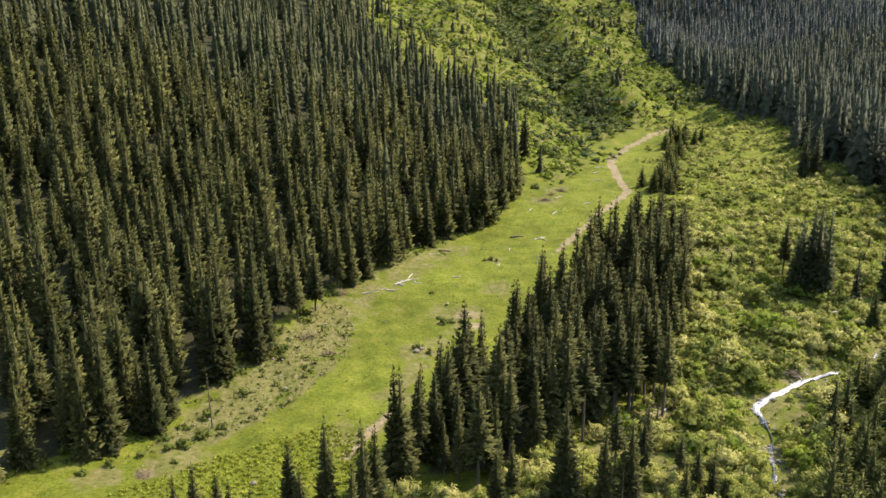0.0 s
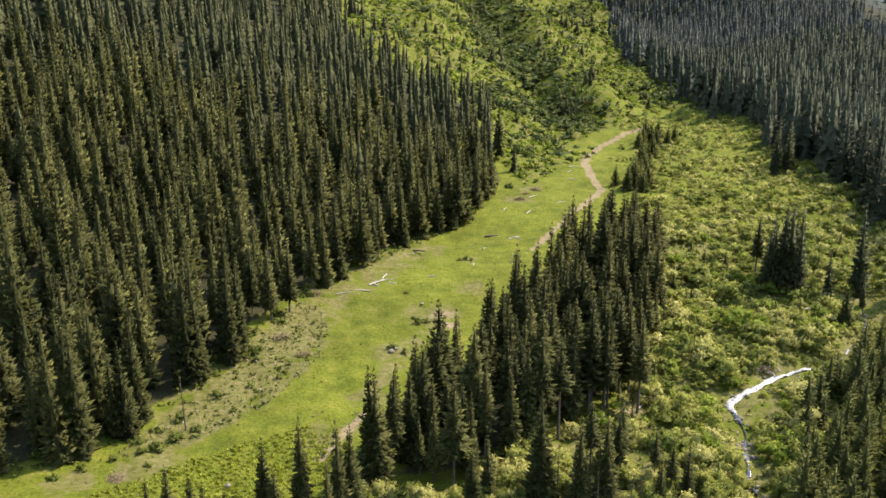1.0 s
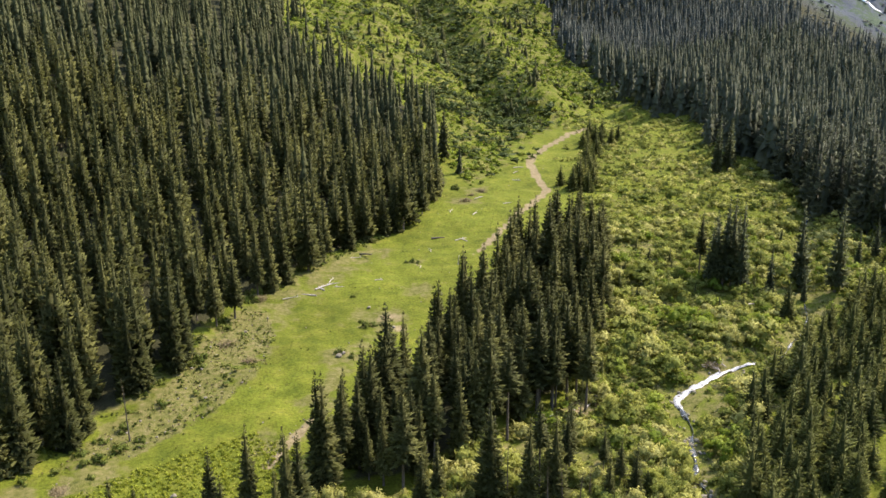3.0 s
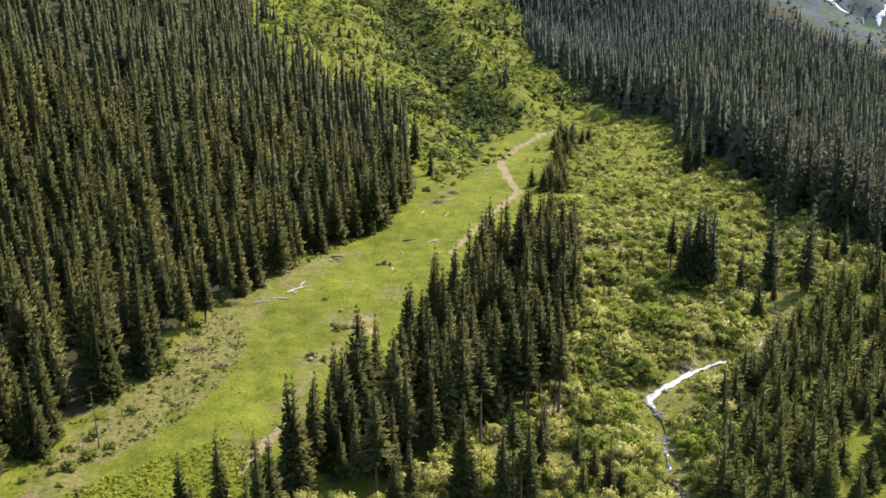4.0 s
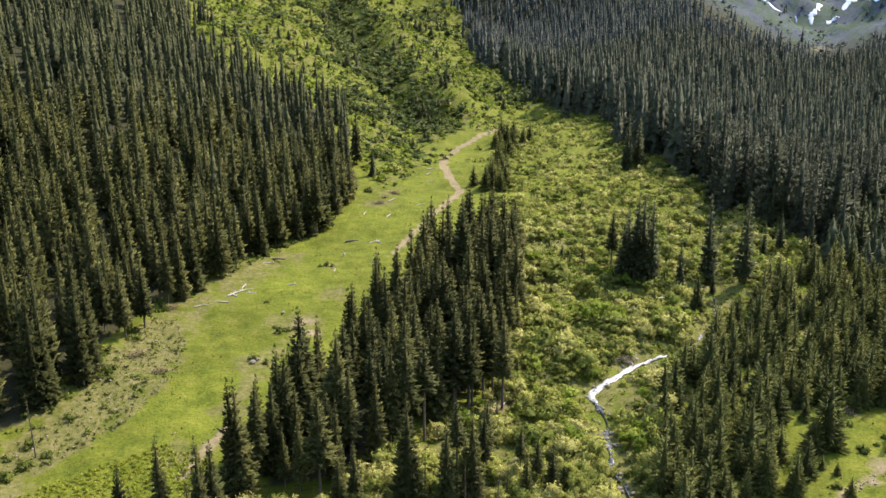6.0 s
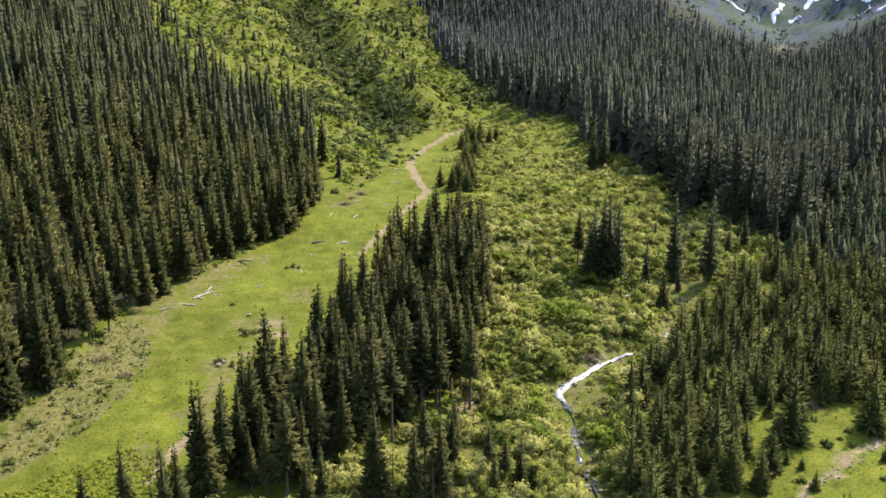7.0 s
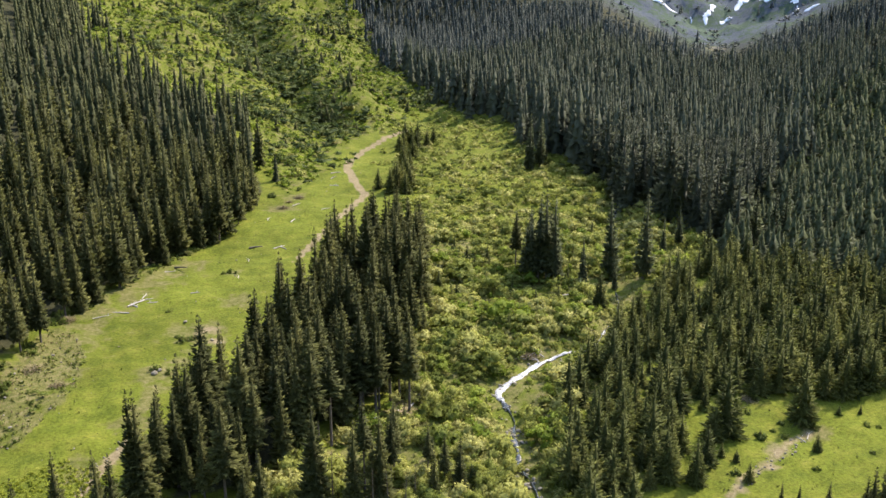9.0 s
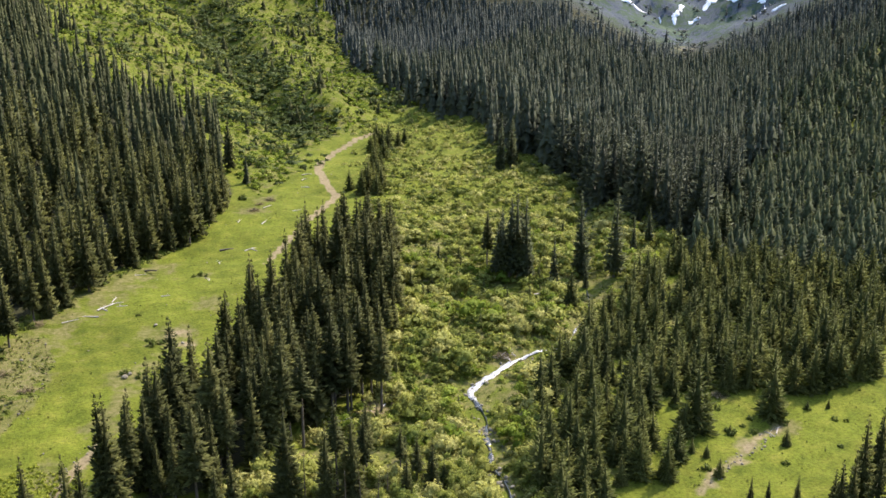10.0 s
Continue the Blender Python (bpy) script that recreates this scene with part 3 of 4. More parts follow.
for px, py, s in ((118.2, 259.7, 1.19), (124.4, 251.9, 1.18), (108, 255.4, 0.62), (100.4, 256.9, 1.14), (98.6, 258.7, 1.2), (96, 258.4, 1.04), (94.3, 259.1, 0.94), (93, 260.2, 0.82), (99.9, 267.2, 0.91), (102.4, 266.3, 0.87), (97, 266.1, 0.9), (98, 262.5, 1.1), (95.2, 263, 0.85), (101.5, 261.5, 0.8), (116, 251.4, 0.4), (134, 378, 1.02), (139, 380, 0.95), (141.5, 385, 0.85), (137, 386, 0.9), (140.6, 500, 1.15), (157.2, 295.7, 0.78), (154.3, 296.5, 0.62), (159.4, 296.3, 0.7), (169, 270, 0.9), (175, 270, 0.9), (181, 273, 0.9), (145, 272, 0.6), (152, 267, 0.55), (139, 270, 0.5)):
    plant(valley_kinds, [px], [py], [s], rng, "grey-green spruce among pale shrubs in the valley", "tree", "spruces of the valley")
# the foremost row of the hillside forest
ex, ey = scatter(LEFT_WOOD, 6.4, 0.96, rng)
edge = away(ex, ey, np.array(LEFT_WOOD[1:9], float))
row = (edge < 6.5) & (ey < 322)
plant(grove_kinds[:2] + full_kinds, ex[row], ey[row], rng.normal(1.06, 0.16, row.sum()).clip(0.5, 1.35), rng, "tall olive-green spruce at the forest's edge", "tree", "spruces of the forest edge")
bare_kinds = [spruce_kind("spruce", rng, 22, rng.uniform(2.0, 2.6), 360, b, NEEDLES) for b in (0.36, 0.44, 0.52)]
for px, py, s in ((45, 192, 1.0), (44, 197, 1.0), (39, 194, 0.95), (38, 192, 0.9), (36, 196, 1.0), (27, 180, 1.0), (23, 177, 1.05), (30, 160, 0.85), (31, 158.5, 0.55), (35, 162, 0.7), (36, 164, 0.75), (42, 163, 0.5), (44, 159, 0.5), (17, 179, 1.0), (20, 176, 1.0), (92.7, 268.2, 0.85)):
    plant(bare_kinds, [px], [py], [s], rng, "slim spruce with a long bare trunk at the grove's edge", "tree", "bare-stemmed spruces")
drop(grove_kinds + full_kinds + bare_kinds + valley_kinds)


def wood(n, *shape):
    """Kinds of forest spruce: height, spread, number and size of the sprays, bare share, levels and sides of the body."""
    h, r, *more = shape
    return [tree_kind(rng, h, r * rng.uniform(0.85, 1.15), *more) for _ in range(n)]


ok = in_sight(ex, ey, 1.5) & ~row & (np.hypot(ex, ey) > 170)
ex, ey = ex[ok], ey[ok]
far = np.hypot(ex, ey)
sizes = rng.normal(1.0, 0.2, len(ex)).clip(0.45, 1.45) * np.interp(ey, [240, 340, 450, 600], [1.0, 0.9, 0.76, 0.66])
first, near = far < 215, (far >= 215) & (far < 300)
blur = far + 28 * rng.normal(size=len(far))
middle, rest = (far >= 300) & (blur < 390), (far >= 300) & (blur >= 390)
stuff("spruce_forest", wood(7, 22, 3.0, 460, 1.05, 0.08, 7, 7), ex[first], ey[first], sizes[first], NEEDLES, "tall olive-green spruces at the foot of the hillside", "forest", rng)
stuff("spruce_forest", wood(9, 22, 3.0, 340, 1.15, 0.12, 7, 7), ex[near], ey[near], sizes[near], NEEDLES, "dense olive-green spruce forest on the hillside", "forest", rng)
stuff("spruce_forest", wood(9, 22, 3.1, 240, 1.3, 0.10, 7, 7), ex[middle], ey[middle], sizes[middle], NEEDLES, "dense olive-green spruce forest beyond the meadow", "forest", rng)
stuff("spruce_forest", wood(12, 22, 3.3, 100, 1.3, 0.02, 9, 8, False), ex[rest], ey[rest], sizes[rest], SHADED_UPPER_NEEDLES, "dense spruce forest higher on the hillside, darkened in colour for shade", "forest", rng)

rx, ry = scatter(RIGHT_WOOD, 4.5, 0.97, rng)
far = np.hypot(rx, ry)
ok = in_sight(rx, ry, 1.5) & inside(rx + 5 * waves(rx, ry, 19, 0.7), ry + 5 * waves(rx, ry, 23, 1.7), TREELINE)
rx, ry, far = rx[ok], ry[ok], far[ok]
sizes = rng.normal(1.0, 0.17, len(rx)).clip(0.5, 1.45) * np.interp(far, [300, 400, 540, 640, 800], [1.0, 0.9, 0.8, 0.66, 0.55])
foot = away(rx, ry, np.array(RIGHT_WOOD[:9], float))
sizes *= 1 + 0.38 * np.exp(-((foot / 13) ** 2))
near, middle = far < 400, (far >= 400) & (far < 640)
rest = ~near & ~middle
stuff("spruce_forest", wood(8, 22, 3.2, 260, 1.0, 0.02, 8, 8), rx[near], ry[near], sizes[near], HAZED_SLOPE_NEEDLES, "dark backlit spruce forest above the valley", "forest", rng)
stuff("spruce_forest", wood(12, 22, 3.5, 60, 1.6, 0.0, 8, 8, False), rx[middle], ry[middle], sizes[middle], HAZED_SLOPE_NEEDLES, "dark spruce forest above the valley scrub", "forest", rng)
stuff("spruce_forest", wood(12, 22, 3.6, 36, 1.9, 0.0, 7, 7, False), rx[rest], ry[rest], sizes[rest], HAZED_FAR_NEEDLES, "spruce forest on the far spurs, tinted blue-green with haze", "forest", rng)

# thin growth above the treeline
HIGH = [(240, 760), (262, 690), (276, 630), (300, 624), (315, 606), (314, 575), (325, 545), (362, 596), (402, 588), (455, 550), (520, 600), (470, 700), (400, 790), (260, 850)]
ax, ay = scatter(HIGH, 5.0, 0.8, rng)
lush = waves(ax, ay, 33, 1.2) + 0.6 * waves(ax, ay, 15, 3.1) + 0.4 * rng.normal(size=len(ax)) - np.clip((np.hypot(ax, ay) - 700) / 60, 0, 1.4)
ok = in_sight(ax, ay, 1.5) & (np.hypot(ax, ay) < 850)
tall, short = ok & (lush > 0.15), ok & (lush > -1.0) & (lush <= 0.15)
stuff("spruce_forest", wood(8, 22, 3.6, 60, 2.4, 0.0, 5, 6, False), ax[tall], ay[tall], rng.uniform(0.18, 0.5, tall.sum()), HAZED_FAR_NEEDLES, "small scattered spruces tinted blue with haze under the rocky slope", "forest", rng)
stuff("dwarf_pine_scrub", [bush_kind(rng, 1.8, 1.6, 2, 14, 0.5) for _ in range(5)], ax[short], ay[short], rng.uniform(0.6, 1.8, short.sum()), HAZED_FAR_NEEDLES, "low dwarf pines tinted blue with haze among the rocks", "shrubs", rng, wide=1.4)

yx, yy = scatter(YOUNG_WOOD, 4.1, 0.93, rng)
far = np.hypot(yx, yy)
ok = in_sight(yx, yy, 1.5) & (far < 760)
yx, yy, far = yx[ok], yy[ok], far[ok]
ux, uy = scatter(WILLOWS, 7.0, 0.5, rng)
ok = (uy < 300) & (away(ux, uy, STREAM) > 4)
ux, uy = ux[ok], uy[ok]
sizes = rng.normal(0.95, 0.25, len(yx)).clip(0.3, 1.55)
near = far < 300
stuff("young_spruce_forest", wood(9, 9.5, 2.5, 300, 0.5, 0.0, 7, 8), yx[near], yy[near], sizes[near], YOUNG_NEEDLES, "young bright green spruces growing close together", "forest", rng)
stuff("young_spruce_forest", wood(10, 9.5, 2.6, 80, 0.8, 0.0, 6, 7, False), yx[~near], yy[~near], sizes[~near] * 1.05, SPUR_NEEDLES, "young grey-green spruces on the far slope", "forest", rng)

stuff("young_spruces", wood(6, 9.5, 2.7, 130, 0.9, 0.0, 5, 7), ux, uy, rng.uniform(0.2, 0.65, len(ux)), YOUNG_NEEDLES, "small green spruces scattered through the willow scrub", "trees", rng)

# young spruces round the lower meadow
young = [spruce_kind("spruce", rng, 9.5, rng.uniform(2.5, 3.0), 520, 0.01, YOUNG_NEEDLES) for _ in range(4)]
for px, py, s in ((119.5, 165.9, 1.3), (101.4, 163.9, 1.6), (98.5, 163, 0.85), (83.1, 150.7, 1.05), (87.5, 148.8, 1.0), (92.4, 154.5, 0.9), (96.9, 175, 1.05), (108, 171.4, 0.5), (106, 238.2, 1.05), (112.2, 227.7, 0.85), (120.9, 231.5, 0.7), (103, 175, 0.55), (115, 177, 0.5), (134, 173, 1.2), (137, 173.5, 1.3), (141, 174, 1.2), (130, 174, 1.1), (146, 174, 1.0), (151, 176, 0.9), (90, 160, 0.9), (86, 156, 0.9), (91, 166, 1.0), (97, 157, 0.35), (99, 155, 0.3), (97, 147, 0.45), (116, 155, 0.42), (108, 162, 0.22), (128, 166, 0.25), (133, 166, 0.24), (118, 179, 1.0), (124, 180, 1.1), (110, 181, 0.9), (127, 177, 1.2)):
    plant(young, [px], [py], [s], rng, "young green spruce at the edge of the lower meadow", "tree", "young spruces by the meadow")
for px, py, s in ((72, 366, 0.4), (78, 362, 0.62), (75, 359, 0.5), (81, 366, 0.55), (84, 371, 0.5), (80, 356, 0.45), (87, 392, 0.45), (90, 405, 0.5), (94, 407, 0.5), (98, 438, 0.5), (101, 430, 0.4), (105, 428, 0.45), (93, 428, 0.4), (104, 441, 0.45), (110, 436, 0.4), (76, 362, 0.45), (83, 362, 0.5), (85, 378, 0.45), (88, 384, 0.4), (79, 370, 0.5), (96, 432, 0.4), (100, 436, 0.45)):
    plant(young, [px], [py], [s * 2.1], rng, "dark green young spruce beside the dirt track", "tree", "young spruces by the track")
drop(young)


# ---- shrubs ----
def shrub_kind(name, crown, soft_n, leaves, h):
    thing = new(name)
    sticks = []
    for k in range(5):
        a = 6.283 * k / 5
        top = np.array((0.35 * h * math.cos(a), 0.35 * h * math.sin(a), 0.75 * h))
        side = np.array((-math.sin(a), math.cos(a), 0)) * 0.03 * h
        sticks += [(-side, side, top), (-side + np.array((0.02, 0.02, 0)), top, side)]
    part("stems", soup("stems", np.array(sticks), BARK), thing, "thin grey-brown stems")
    # foliage colour darkens downwards to paint in the shrub's self-shade
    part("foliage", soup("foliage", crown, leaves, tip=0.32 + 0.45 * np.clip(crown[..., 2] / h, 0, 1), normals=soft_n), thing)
    return thing


big = [leafy(rng, 2.1, 3.2, 20, 64, 0.19) for _ in range(5)]
wx, wy = scatter(WILLOWS, 2.7, 0.9, rng)
clear = (np.hypot(wx - 92, wy - 249) > 5) & (np.hypot(wx - 33, wy - 161) > 3.5) & (np.hypot(wx - 44, wy - 193) > 3) & (away(wx, wy, STREAM) > np.where(wy < 218, np.where(wy < 194, 1.6, 2.5), 0.2)) & (waves(wx, wy, 30, 3.3) > -0.85)
wx, wy = wx[clear], wy[clear]
sizes = (0.45 + 1.0 * rng.random(len(wx)) ** 1.8) * np.interp(wy, [190, 300, 400, 500], [1.2, 1.1, 0.75, 0.65])
sizes *= np.where(rng.random(len(wx)) < 0.06, 1.5, 1.0) * np.clip(away(wx, wy, STREAM) / 5.5, 0.5, 1)
order = np.argsort(wy)
first, rest = order[:220], order[220:]
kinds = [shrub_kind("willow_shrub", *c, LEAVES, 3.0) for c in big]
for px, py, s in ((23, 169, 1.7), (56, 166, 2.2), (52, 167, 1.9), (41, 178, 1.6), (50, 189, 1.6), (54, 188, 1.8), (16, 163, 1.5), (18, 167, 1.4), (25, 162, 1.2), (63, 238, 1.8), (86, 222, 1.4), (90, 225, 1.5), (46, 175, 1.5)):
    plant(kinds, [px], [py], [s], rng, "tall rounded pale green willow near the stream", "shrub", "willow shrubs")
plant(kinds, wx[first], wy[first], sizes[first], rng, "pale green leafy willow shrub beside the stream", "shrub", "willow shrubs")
drop(kinds)
low = [bush_kind(rng, 1.8, 2.7, 7, 30, 0.24) for _ in range(8)]
back = rest[(wy[rest] > 320) & (rng.random(len(rest)) < 0.68)]
rest = rest[wy[rest] <= 320]
deep = rng.random(len(rest)) < 0.22
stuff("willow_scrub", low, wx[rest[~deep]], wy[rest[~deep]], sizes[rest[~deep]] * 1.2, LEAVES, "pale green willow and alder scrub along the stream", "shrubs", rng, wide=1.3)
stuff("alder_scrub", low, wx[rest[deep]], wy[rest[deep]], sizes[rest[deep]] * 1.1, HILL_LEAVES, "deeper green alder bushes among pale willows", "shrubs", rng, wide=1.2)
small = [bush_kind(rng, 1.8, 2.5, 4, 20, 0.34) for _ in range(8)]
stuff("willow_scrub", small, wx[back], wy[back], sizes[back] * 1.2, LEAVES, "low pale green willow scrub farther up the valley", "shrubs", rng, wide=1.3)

cx, cy = scatter(WILLOWS, 1.9, 0.9, rng)
ok = (cy < 310) & (away(cx, cy, STREAM) > 1.1)
cover = [bush_kind(rng, 0.9, 0.7, 1, 12, 0.2) for _ in range(6)]
stuff("undergrowth", cover, cx[ok], cy[ok], rng.uniform(0.6, 1.5, ok.sum()), WEEDS, "low green weeds and saplings under the willows", "undergrowth", rng, sink=0.1, wide=1.2)

dark = [bush_kind(rng, 1.3, 1.8, 2, 18, 0.36) for _ in range(6)]
hx, hy = scatter(HILL, 3.7, 0.95, rng)
patch = waves(hx, hy, 46, 1.7) + 0.5 * waves(hx, hy, 21, 0.2) + 1.3 * np.exp(-((away(hx, hy, np.array([(34, 720), (56, 640), (66, 560), (70, 480)], float)) / 16) ** 2)) - 0.5
patch += 0.5 * rng.normal(size=len(hx))
pines, green = patch > 0.1, (patch <= 0.1) & (rng.random(len(hx)) < 0.97)
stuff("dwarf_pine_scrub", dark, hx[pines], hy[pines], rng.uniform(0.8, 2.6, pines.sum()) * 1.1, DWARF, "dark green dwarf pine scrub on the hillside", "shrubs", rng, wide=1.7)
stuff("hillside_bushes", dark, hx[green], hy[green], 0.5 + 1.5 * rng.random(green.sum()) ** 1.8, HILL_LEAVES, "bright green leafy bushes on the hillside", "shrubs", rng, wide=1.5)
tx, ty = scatter(HILL, 5.5, 0.34, rng)
ok = (waves(tx, ty, 40, 0.8) + 0.5 * rng.normal(size=len(tx)) > 0.0) & (np.hypot(tx, ty) < 800) & (ty > 430)
stuff("young_spruces", wood(8, 9.5, 3.3, 70, 1.2, 0.0, 5, 7, False), tx[ok], ty[ok], 0.25 + 0.75 * rng.random(ok.sum()) ** 1.6, NEEDLES, "small dark green spruces climbing the bushy hillside", "trees", rng)
hx, hy = scatter(HILL, 11.0, 0.5, rng)
ok = waves(hx, hy, 70, 4.4) + 0.4 * rng.normal(size=len(hx)) > -0.2
alder = [bush_kind(rng, 1.5, 2.2, 4, 24, 0.34) for _ in range(5)]
stuff("alder_scrub", alder, hx[ok], hy[ok], rng.uniform(0.9, 2.0, ok.sum()), LEAVES, "taller pale green alder bushes on the hillside", "shrubs", rng, wide=1.2)
vx, vy = scatter(WILLOWS, 3.4, 0.5, rng)
ok = vy > 285
stuff("juniper_scrub", dark, vx[ok], vy[ok], rng.uniform(0.35, 1.0, ok.sum()), DWARF, "small dark green bushes dotted over the valley floor", "shrubs", rng)
fx, fy = scatter(FERNS, 0.8, 0.92, rng)
leafbed = [bush_kind(rng, 0.8, 0.2, 1, 16, 0.22) for _ in range(4)]
stuff("bilberry_patch", leafbed, fx, fy, rng.uniform(0.7, 1.5, len(fx)), BILBERRY, "low bright green bilberry bushes on the slope", "shrubs", rng, sink=0.05)


# ---- stream ----
def make_stream():
    """White water running down its bed."""
    steps = [a + (b - a) * k for a, b in zip(STREAM[:-1], STREAM[1:]) for k in np.linspace(0, 1, 12, endpoint=False)]
    mid = np.array(steps)
    mid += np.stack([0.7 * waves(mid[:, 0], mid[:, 1], 11, 0.6), 0.7 * waves(mid[:, 0], mid[:, 1], 13, 4.0)], 1)
    for _ in range(12):
        mid[1:-1] = 0.25 * mid[:-2] + 0.5 * mid[1:-1] + 0.25 * mid[2:]
    ahead = np.gradient(mid, axis=0)
    ahead /= np.linalg.norm(ahead, axis=1)[:, None]
    side = np.stack([-ahead[:, 1], ahead[:, 0]], 1)
    half = 0.45 + 0.2 * waves(mid[:, 0], mid[:, 1], 17, 2.0) + 0.24 * waves(mid[:, 0], mid[:, 1], 4.3, 0.8) + np.interp(mid[:, 1], [180, 192, 200, 212, 220], [-0.05, 0.0, 0.42, 0.1, -0.4])
    level = height(mid[:, 0], mid[:, 1])
    bm = bmesh.new()
    rows = []
    for k in np.linspace(-1, 1, 7):
        p = mid + side * (half * k)[:, None]
        z = level + 0.45 + 0.16 * waves(p[:, 0] * 3, p[:, 1] * 3, 5, 1.0) - 0.25 * abs(k) ** 3
        rows.append([bm.verts.new((x, y, h)) for (x, y), h in zip(p, z)])
    for a, b in zip(rows[:-1], rows[1:]):
        for i in range(len(a) - 1):
            bm.faces.new((a[i], a[i + 1], b[i + 1], b[i])).smooth = True
    me = bpy.data.meshes.new("water")
    bm.to_mesh(me)
    bm.free()
    run = np.array([v.co.y for v in me.vertices])
    me.attributes.new("rapids", "FLOAT", "POINT").data.foreach_set("value", np.interp(run, [188, 196, 218, 226], [0.15, 0.66, 0.66, 0.3]).astype(np.float32))
    me.materials.append(WATER)
    tagged(new("water", me), "white foaming mountain stream between shrubs", "stream", kind="structure")


make_stream()


# ---- stones, logs and brush ----
def stone_mesh(rng):
    bm = bmesh.new()
    bmesh.ops.create_icosphere(bm, subdivisions=2, radius=0.5)
    k = rng.uniform(0.6, 1.2, 3)
    for v in bm.verts:
        n = noise.noise(v.co * 2.1 + Vector((k[0] * 9, k[1] * 7, 0))) * 0.32
        v.co = Vector((v.co.x * k[0], v.co.y * k[1], v.co.z * 0.62)) * (1 + n)
    me = bpy.data.meshes.new("stone")
    bm.to_mesh(me)
    bm.free()
    me.materials.append(STONE)
    return me


STONES = [stone_mesh(rng) for _ in range(6)]


def stones(x, y, size, label, group):
    for px, py, s in zip(x, y, size):
        ob = new("stone", STONES[rng.integers(6)])
        ob.matrix_basis = pose(px, py, planted(px, py, -0.12 * s), 0, 0, rng.uniform(0, 360)) @ Matrix.Diagonal((s, s, s, 1))
        tagged(ob, label, "stone", group)


sx, sy = scatter(DEBRIS, 3.6, 0.8, rng)
stones(sx, sy, 0.2 + 0.7 * rng.random(len(sx)) ** 2, "pale grey stone half sunk in rough grass", "stones on the slope")
sx, sy = scatter(MEADOW, 9.0, 0.55, rng)
stones(sx, sy, rng.uniform(0.2, 0.6, len(sx)), "small pale stone lying on the green meadow", "stones on the meadow")
stones([-34, -6, -5, 7, 9, 1], [164, 219, 220.5, 237, 235, 250], [1.7, 1.8, 1.3, 1.0, 0.9, 1.2], "large pale boulder in the grass", "boulders")
mid = STREAM[2:11]
bx = np.repeat(mid[:, 0], 5) + rng.normal(0, 1.3, 45)
by = np.repeat(mid[:, 1], 5) + rng.normal(0, 2.4, 45)
stones(bx, by, rng.uniform(0.4, 1.3, 45), "grey boulder in the bed of the stream", "boulders of the stream")
k = rng.uniform(0, 3, 34)
stones(np.interp(k, range(4), STREAM[1:5, 0]) + rng.normal(0, 0.9, 34), np.interp(k, range(4), STREAM[1:5, 1]), rng.uniform(0.5, 1.3, 34), "dark grey boulder in the narrow lower stream", "boulders of the stream")
sx, sy = scatter([(-11, 191), (-14, 183), (-18, 172), (-20, 174), (-17, 182), (-13, 191)], 1.5, 0.7, rng)
stones(sx, sy, rng.uniform(0.2, 0.6, len(sx)), "stone in a bare eroded bank beside the meadow", "stones of the bank")
sx, sy = scatter([(94, 144), (103, 150), (112, 155), (118, 161), (113, 160), (104, 154), (93, 147)], 1.4, 0.75, rng)
stones(sx, sy, rng.uniform(0.25, 0.7, len(sx)), "pale stone in a dry gully on the meadow", "stones of the gully")


def log(x, y, length, turn, r=0.16, tilt=0.0, label="bleached fallen log on the grass", material=None, twigs=3, name="log"):
    """A fallen trunk with broken stubs."""
    bm = bmesh.new()
    sides = 8

    def tube(a, b, ra, rb):
        ax = (b - a).normalized()
        u = ax.orthogonal().normalized()
        w = ax.cross(u)
        rings = [[bm.verts.new(p + (u * math.cos(6.283 * i / sides) + w * math.sin(6.283 * i / sides)) * rr * rng.uniform(0.85, 1.15)) for i in range(sides)] for p, rr in ((a, ra), (a.lerp(b, 0.5) + u * ra * 0.4, (ra + rb) / 2), (b, rb))]
        for p, q in zip(rings[:-1], rings[1:]):
            for i in range(sides):
                bm.faces.new((p[i], p[(i + 1) % sides], q[(i + 1) % sides], q[i]))
        bm.faces.new(rings[0][::-1])
        bm.faces.new(rings[-1])

    tube(Vector((-length / 2, 0, 0)), Vector((length / 2, 0, 0)), r, r * 0.55)
    for _ in range(twigs):
        at = Vector((rng.uniform(-0.3, 0.45) * length, 0, 0))
        tube(at, at + Vector((rng.uniform(0.1, 0.5), rng.choice((-1, 1)) * rng.uniform(0.4, 1.0), rng.uniform(0.1, 0.6))), r * 0.4, r * 0.15)
    me = bpy.data.meshes.new(name)
    bm.to_mesh(me)
    bm.free()
    me.materials.append(material or WOOD)
    ob = new(name, me)
    ob.matrix_basis = pose(x, y, planted(x, y, -r * 0.7) + abs(math.sin(radians(tilt))) * length * 0.45, 0, -tilt, turn)
    return tagged(ob, label, "log", "fallen logs")


